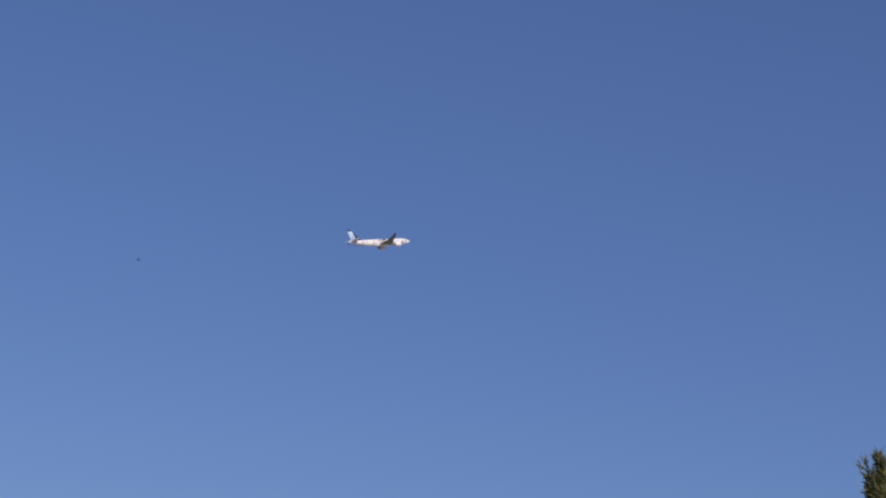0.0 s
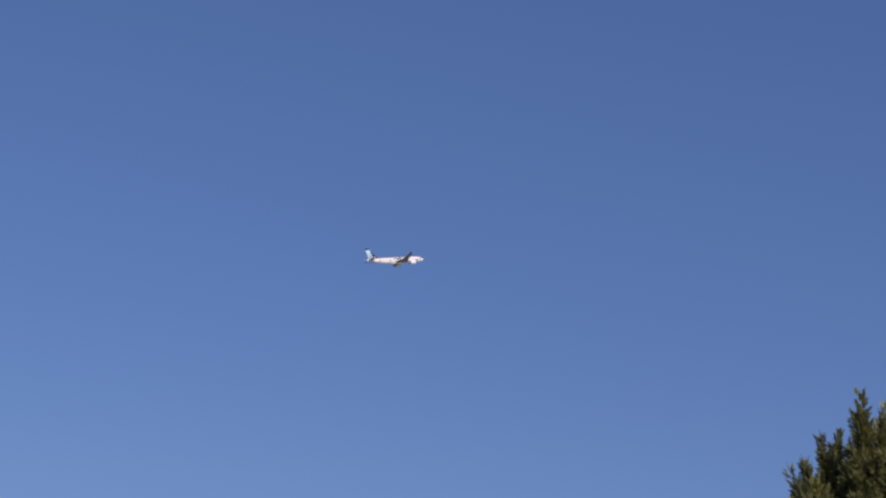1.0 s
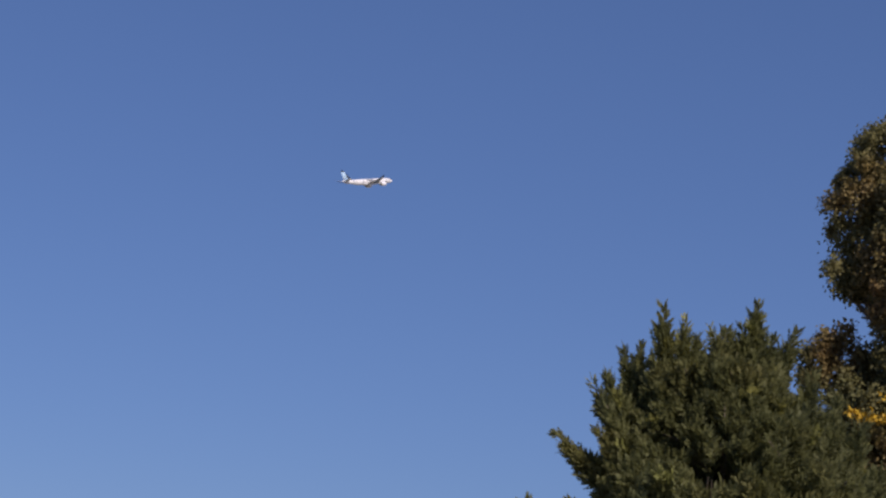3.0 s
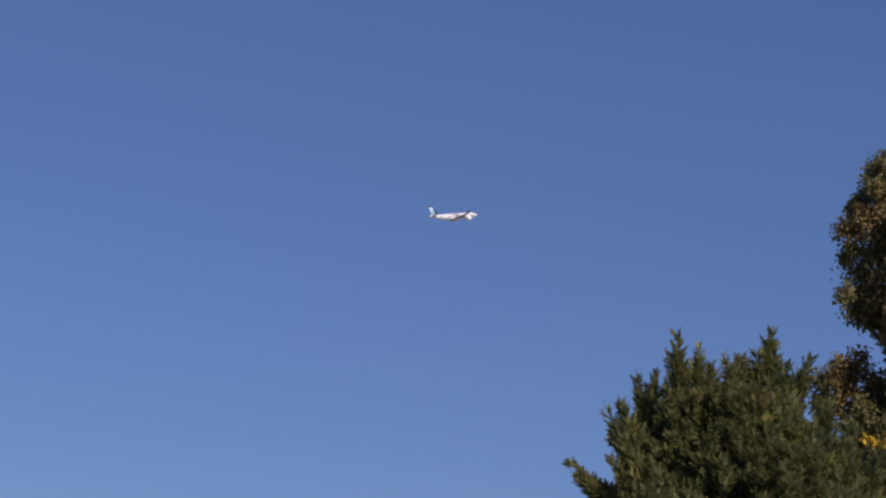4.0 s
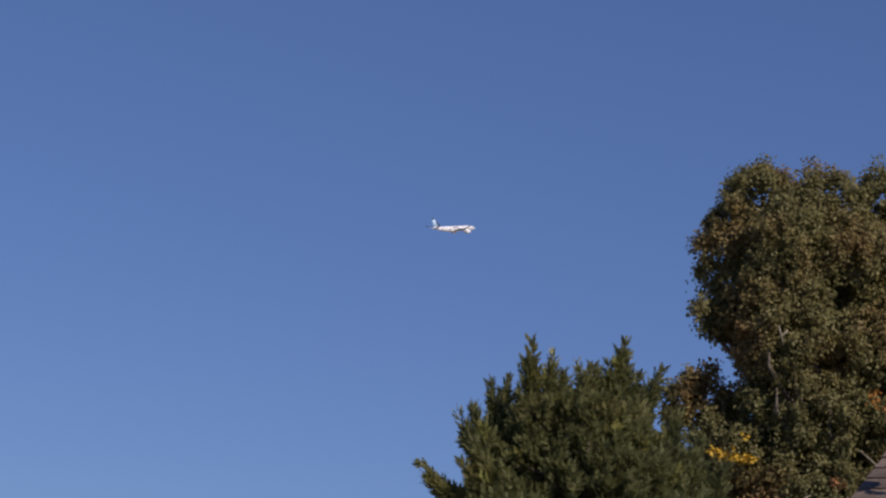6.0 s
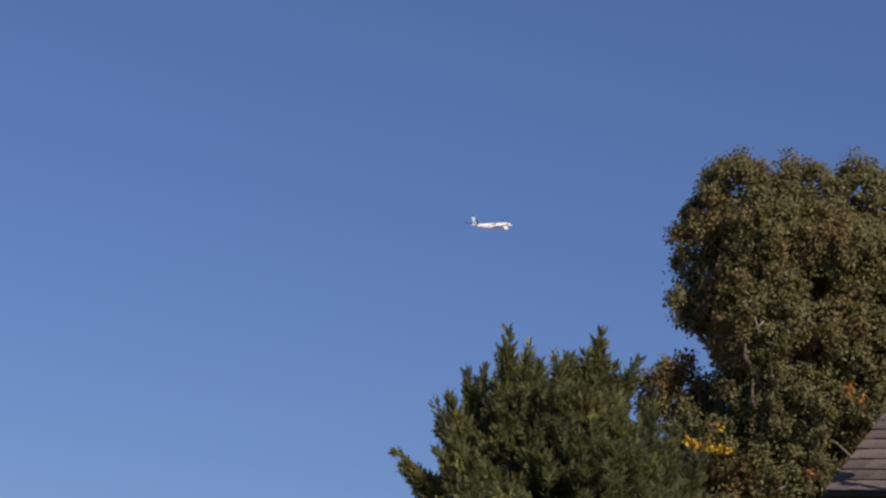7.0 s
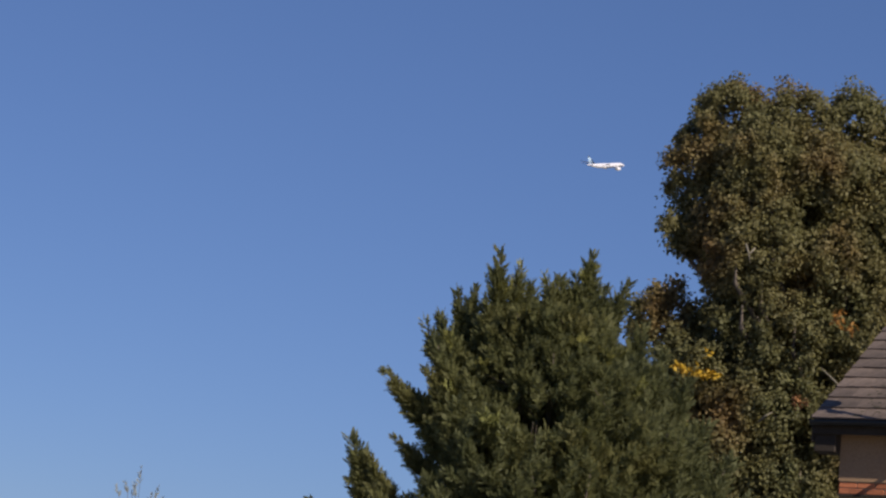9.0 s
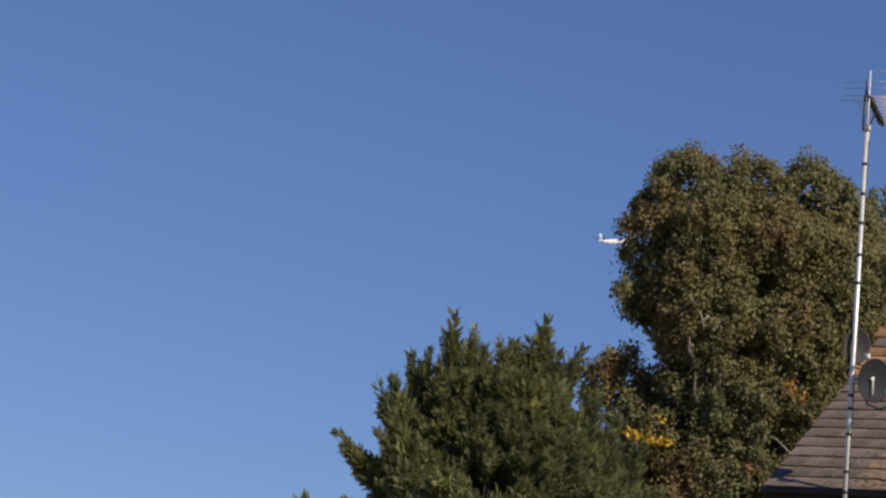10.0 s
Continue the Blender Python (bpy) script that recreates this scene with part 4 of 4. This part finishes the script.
def tile_bm(bm, x, y, wide, lift=0.0):
    """One flat tile on the slope, its lower edge proud of the course below."""
    z0, z1 = 0.03, 0.004
    low = [(x + 0.002, y, z0 - 0.024 + lift), (x + wide - 0.002, y, z0 - 0.024), (x + wide - 0.002, y, z0), (x + 0.002, y, z0 + lift)]
    top = [(px, y + GAUGE + 0.06, pz - z0 + z1) for px, _, pz in low]
    a, b = [bm.verts.new(p) for p in low], [bm.verts.new(p) for p in top]
    bm.faces.new(a)
    bm.faces.new(b[::-1])
    for i in range(4):
        bm.faces.new((a[i], b[i], b[(i + 1) % 4], a[(i + 1) % 4]))
    return bm


def as_mesh(name, bm, material):
    me = bpy.data.meshes.new(name)
    bmesh.ops.recalc_face_normals(bm, faces=bm.faces)
    bm.to_mesh(me)
    bm.free()
    me.materials.append(material)
    return me


COURSES = 12
tile_meshes = [as_mesh("roof_tile", tile_bm(bmesh.new(), 0, 0, TILE_W, lift), TILE) for lift in (0.0, 0.003, 0.006)]
half_mesh = as_mesh("half_tile", tile_bm(bmesh.new(), 0, 0, TILE_W / 2), TILE)
rest = bmesh.new()
place = random.Random(5)
for c in range(COURSES):
    x = 0.0
    if c % 2:
        ob = part("tile", half_mesh, None, roof)
        ob.matrix_basis = BED @ pose(0, c * GAUGE - 0.04, 0)
        x = TILE_W / 2
    while x < LENGTH - 0.05:
        if x < 5.0:
            ob = part("tile", place.choice(tile_meshes), None, roof)
            ob.matrix_basis = BED @ pose(x, c * GAUGE - 0.04 + place.uniform(-0.004, 0.004), place.uniform(0, 0.003), 0, 0, place.uniform(-0.3, 0.3))
        else:
            tile_bm(rest, x, c * GAUGE - 0.04, min(TILE_W, LENGTH - x))
        x += TILE_W
ob = part("tile_rest", as_mesh("tile_rest", rest, TILE_REST), None, roof)
ob.matrix_basis = BED
tagged(ob, kind="stuff")
# the steeper upper courses, overgrown with orange lichen
high_meshes = [as_mesh("roof_tile", tile_bm(bmesh.new(), 0, 0, TILE_W, lift), TILE_LICHEN) for lift in (0.0, 0.005, 0.01)]
HIGH = 11
rest = bmesh.new()
for c in range(HIGH):
    x = 0.0 if c % 2 else -TILE_W / 2 + 0.08
    while x < LENGTH - 0.05:
        if x < 2.6:
            grown = place.random() < (0.95 if x < 1.0 else 0.6)
            ob = part("tile", place.choice(high_meshes if grown else tile_meshes), None, roof)
            ob.matrix_basis = BED_HIGH @ pose(x + place.uniform(-0.012, 0.012), c * GAUGE - 0.02 + place.uniform(-0.012, 0.012), place.uniform(0, 0.006), 0, 0, place.uniform(-0.8, 0.8))
        else:
            tile_bm(rest, x, c * GAUGE - 0.02, min(TILE_W, LENGTH - x))
        x += TILE_W
ob = part("tile_rest", as_mesh("tile_rest", rest, TILE_REST), None, roof)
ob.matrix_basis = BED_HIGH
tagged(ob, kind="stuff")
for courses, bed in ((COURSES, BED), (HIGH, BED_HIGH)):
    rest = bmesh.new()
    for c in range(courses):
        for i in range(30):
            tile_bm(rest, i * TILE_W, c * GAUGE - 0.03, TILE_W)
    ob = part("back_tiles", as_mesh("back_tiles", rest, TILE_REST), None, roof)
    ob.matrix_basis = Matrix.Translation((LENGTH, 2 * CREST, 0)) @ pose(0, 0, 0, 0, 0, 180) @ bed
    tagged(ob, kind="stuff")
ridge = [(0.13 * math.cos(k), 0.1 * math.sin(k)) for k in (math.pi * j / 8 for j in range(9))]
ridge += [(0.115 * math.cos(k), 0.085 * math.sin(k)) for k in (math.pi - math.pi * j / 8 for j in range(9))]
ridge_me = as_mesh("ridge_tile", loft([[(x, c, s) for c, s in ridge] for x in (0.004, 0.446)]), TILE)
for i in range(20):
    ob = part("ridge_tile", ridge_me, None, roof)
    ob.matrix_basis = pose(i * 0.45, CREST, TOP + 0.0)
# patches of lichen and moss on the lower courses
def growth(name, material, count, x0, along, up, least, most, label):
    spots = bmesh.new()
    for _ in range(count):
        cx, cy = x0 + abs(place.gauss(0, along)), abs(place.gauss(*up))
        r = place.uniform(least, most)
        c = (cy + 0.04) / GAUGE
        z = 0.03 - 0.026 * (c - math.floor(c)) + 0.006
        ring = [spots.verts.new((cx + r * place.uniform(0.6, 1.3) * math.cos(q), cy + r * place.uniform(0.5, 1.0) * math.sin(q), z)) for q in (2 * math.pi * j / 9 for j in range(9))]
        tip = spots.verts.new((cx, cy, z + 0.004))
        for j in range(9):
            spots.faces.new((ring[j], ring[(j + 1) % 9], tip))
    ob = part(name, as_mesh(name, spots, material), None, roof, label)
    ob.matrix_basis = BED
    tagged(ob, kind="stuff")


growth("lichen", LICHEN, 220, 1.1, 0.45, (0.6, 0.45), 0.008, 0.055, "ochre lichen on the tiles")
growth("moss", MOSS, 90, 0.5, 0.8, (0.45, 0.5), 0.008, 0.035, "dark moss on the tiles")

buff, red = brick_mesh("brick", BRICK_BUFF), brick_mesh("brick", BRICK_RED)
for c in range(14):
    z = 4.4 - 0.075 * (c + 1) - (0.03 if c > 1 else 0)
    for i in range(12):
        ob = part("brick", red if c in (0, 1) else buff, None, wall)
        ob.matrix_basis = pose(VERGE + i * 0.225 - (0.1125 if c % 2 else 0) + (0.1125 if c % 2 and i == 0 else 0), OVER + place.uniform(-0.002, 0.002), z)
part("string_course", boxed(VERGE - 0.01, LENGTH - 0.1, OVER - 0.03, OVER + 0.01, 4.222, 4.247), SOFFIT, wall)

# ---------------------------------------------------------------- what moves
# the airliner climbs away: seconds, bearing, height angle
FLIGHT = [(0.0, -14.03, 14.86), (1.0, -11.55, 14.80), (2.0, -9.16, 14.81), (2.7, -7.55, 14.80), (3.8, -5.20, 14.81), (4.5, -3.74, 14.79), (5.0, -2.74, 14.74), (5.5, -1.77, 14.70),
          (6.2, -0.44, 14.64), (7.3, 1.435, 14.54), (8.0, 2.66, 14.46), (8.5, 3.52, 14.39), (9.0, 4.36, 14.33), (9.5, 5.16, 14.26), (10.0, 5.93, 14.17)]

DARTS = [[(0, -20.73, 13.75, 6), (0.3, -19.97, 16.04, 6), (0.4, -20.79, 16.06, 6), (0.5, -22.72, 15.52, 6), (0.6, -25.68, 14.44, 6), (1.2, -33.8, 11.73, 6.5), (10, -48.33, 5.56, 7)],
         [(0, -57.98, 23.0, 7), (3.5, -40.96, 30.0, 7), (4.4, -7.63, 21.82, 6), (4.5, -4.95, 17.4, 6), (4.6, -2.19, 21.95, 6), (5.2, 22.41, 35.47, 7), (10, 47.34, 35.07, 7)],
         [(0, 28.44, 31.45, 7), (6.3, 27.01, 23.49, 7), (7.1, 3.85, 13.2, 6), (7.2, -0.14, 13.07, 6), (7.3, -4.11, 13.16, 6), (7.4, -14.12, 11.81, 6), (7.9, -37.25, 10.44, 7), (10, -52.75, 10.17, 7)]]


def motions():
    rows = []
    for t, bearing, up in FLIGHT:
        far = 1700 + 76 * t
        b, u = radians(bearing), radians(up)
        p = EYE + far * Vector((math.sin(b) * math.cos(u), math.cos(b) * math.cos(u), math.sin(u)))
        bank = 12 * max(0.0, min(1.0, t / 9)) ** 1.3
        rows.append((t, pose(p.x, p.y, p.z, bank, -15, 90 - (38 + 0.95 * t))))
    walk(jet, rows)
    # the insects dart past within a few metres: seconds, bearing, height angle, distance
    for insect, flight in zip(insects, DARTS):
        rows = []
        for t, bearing, up, far in flight:
            b, u = radians(bearing), radians(up)
            p = EYE + far * Vector((math.sin(b) * math.cos(u), math.cos(b) * math.cos(u), math.sin(u)))
            rows.append((t, pose(p.x, p.y, p.z, 20, -10, 150)))
        walk(insect, rows)


motions()
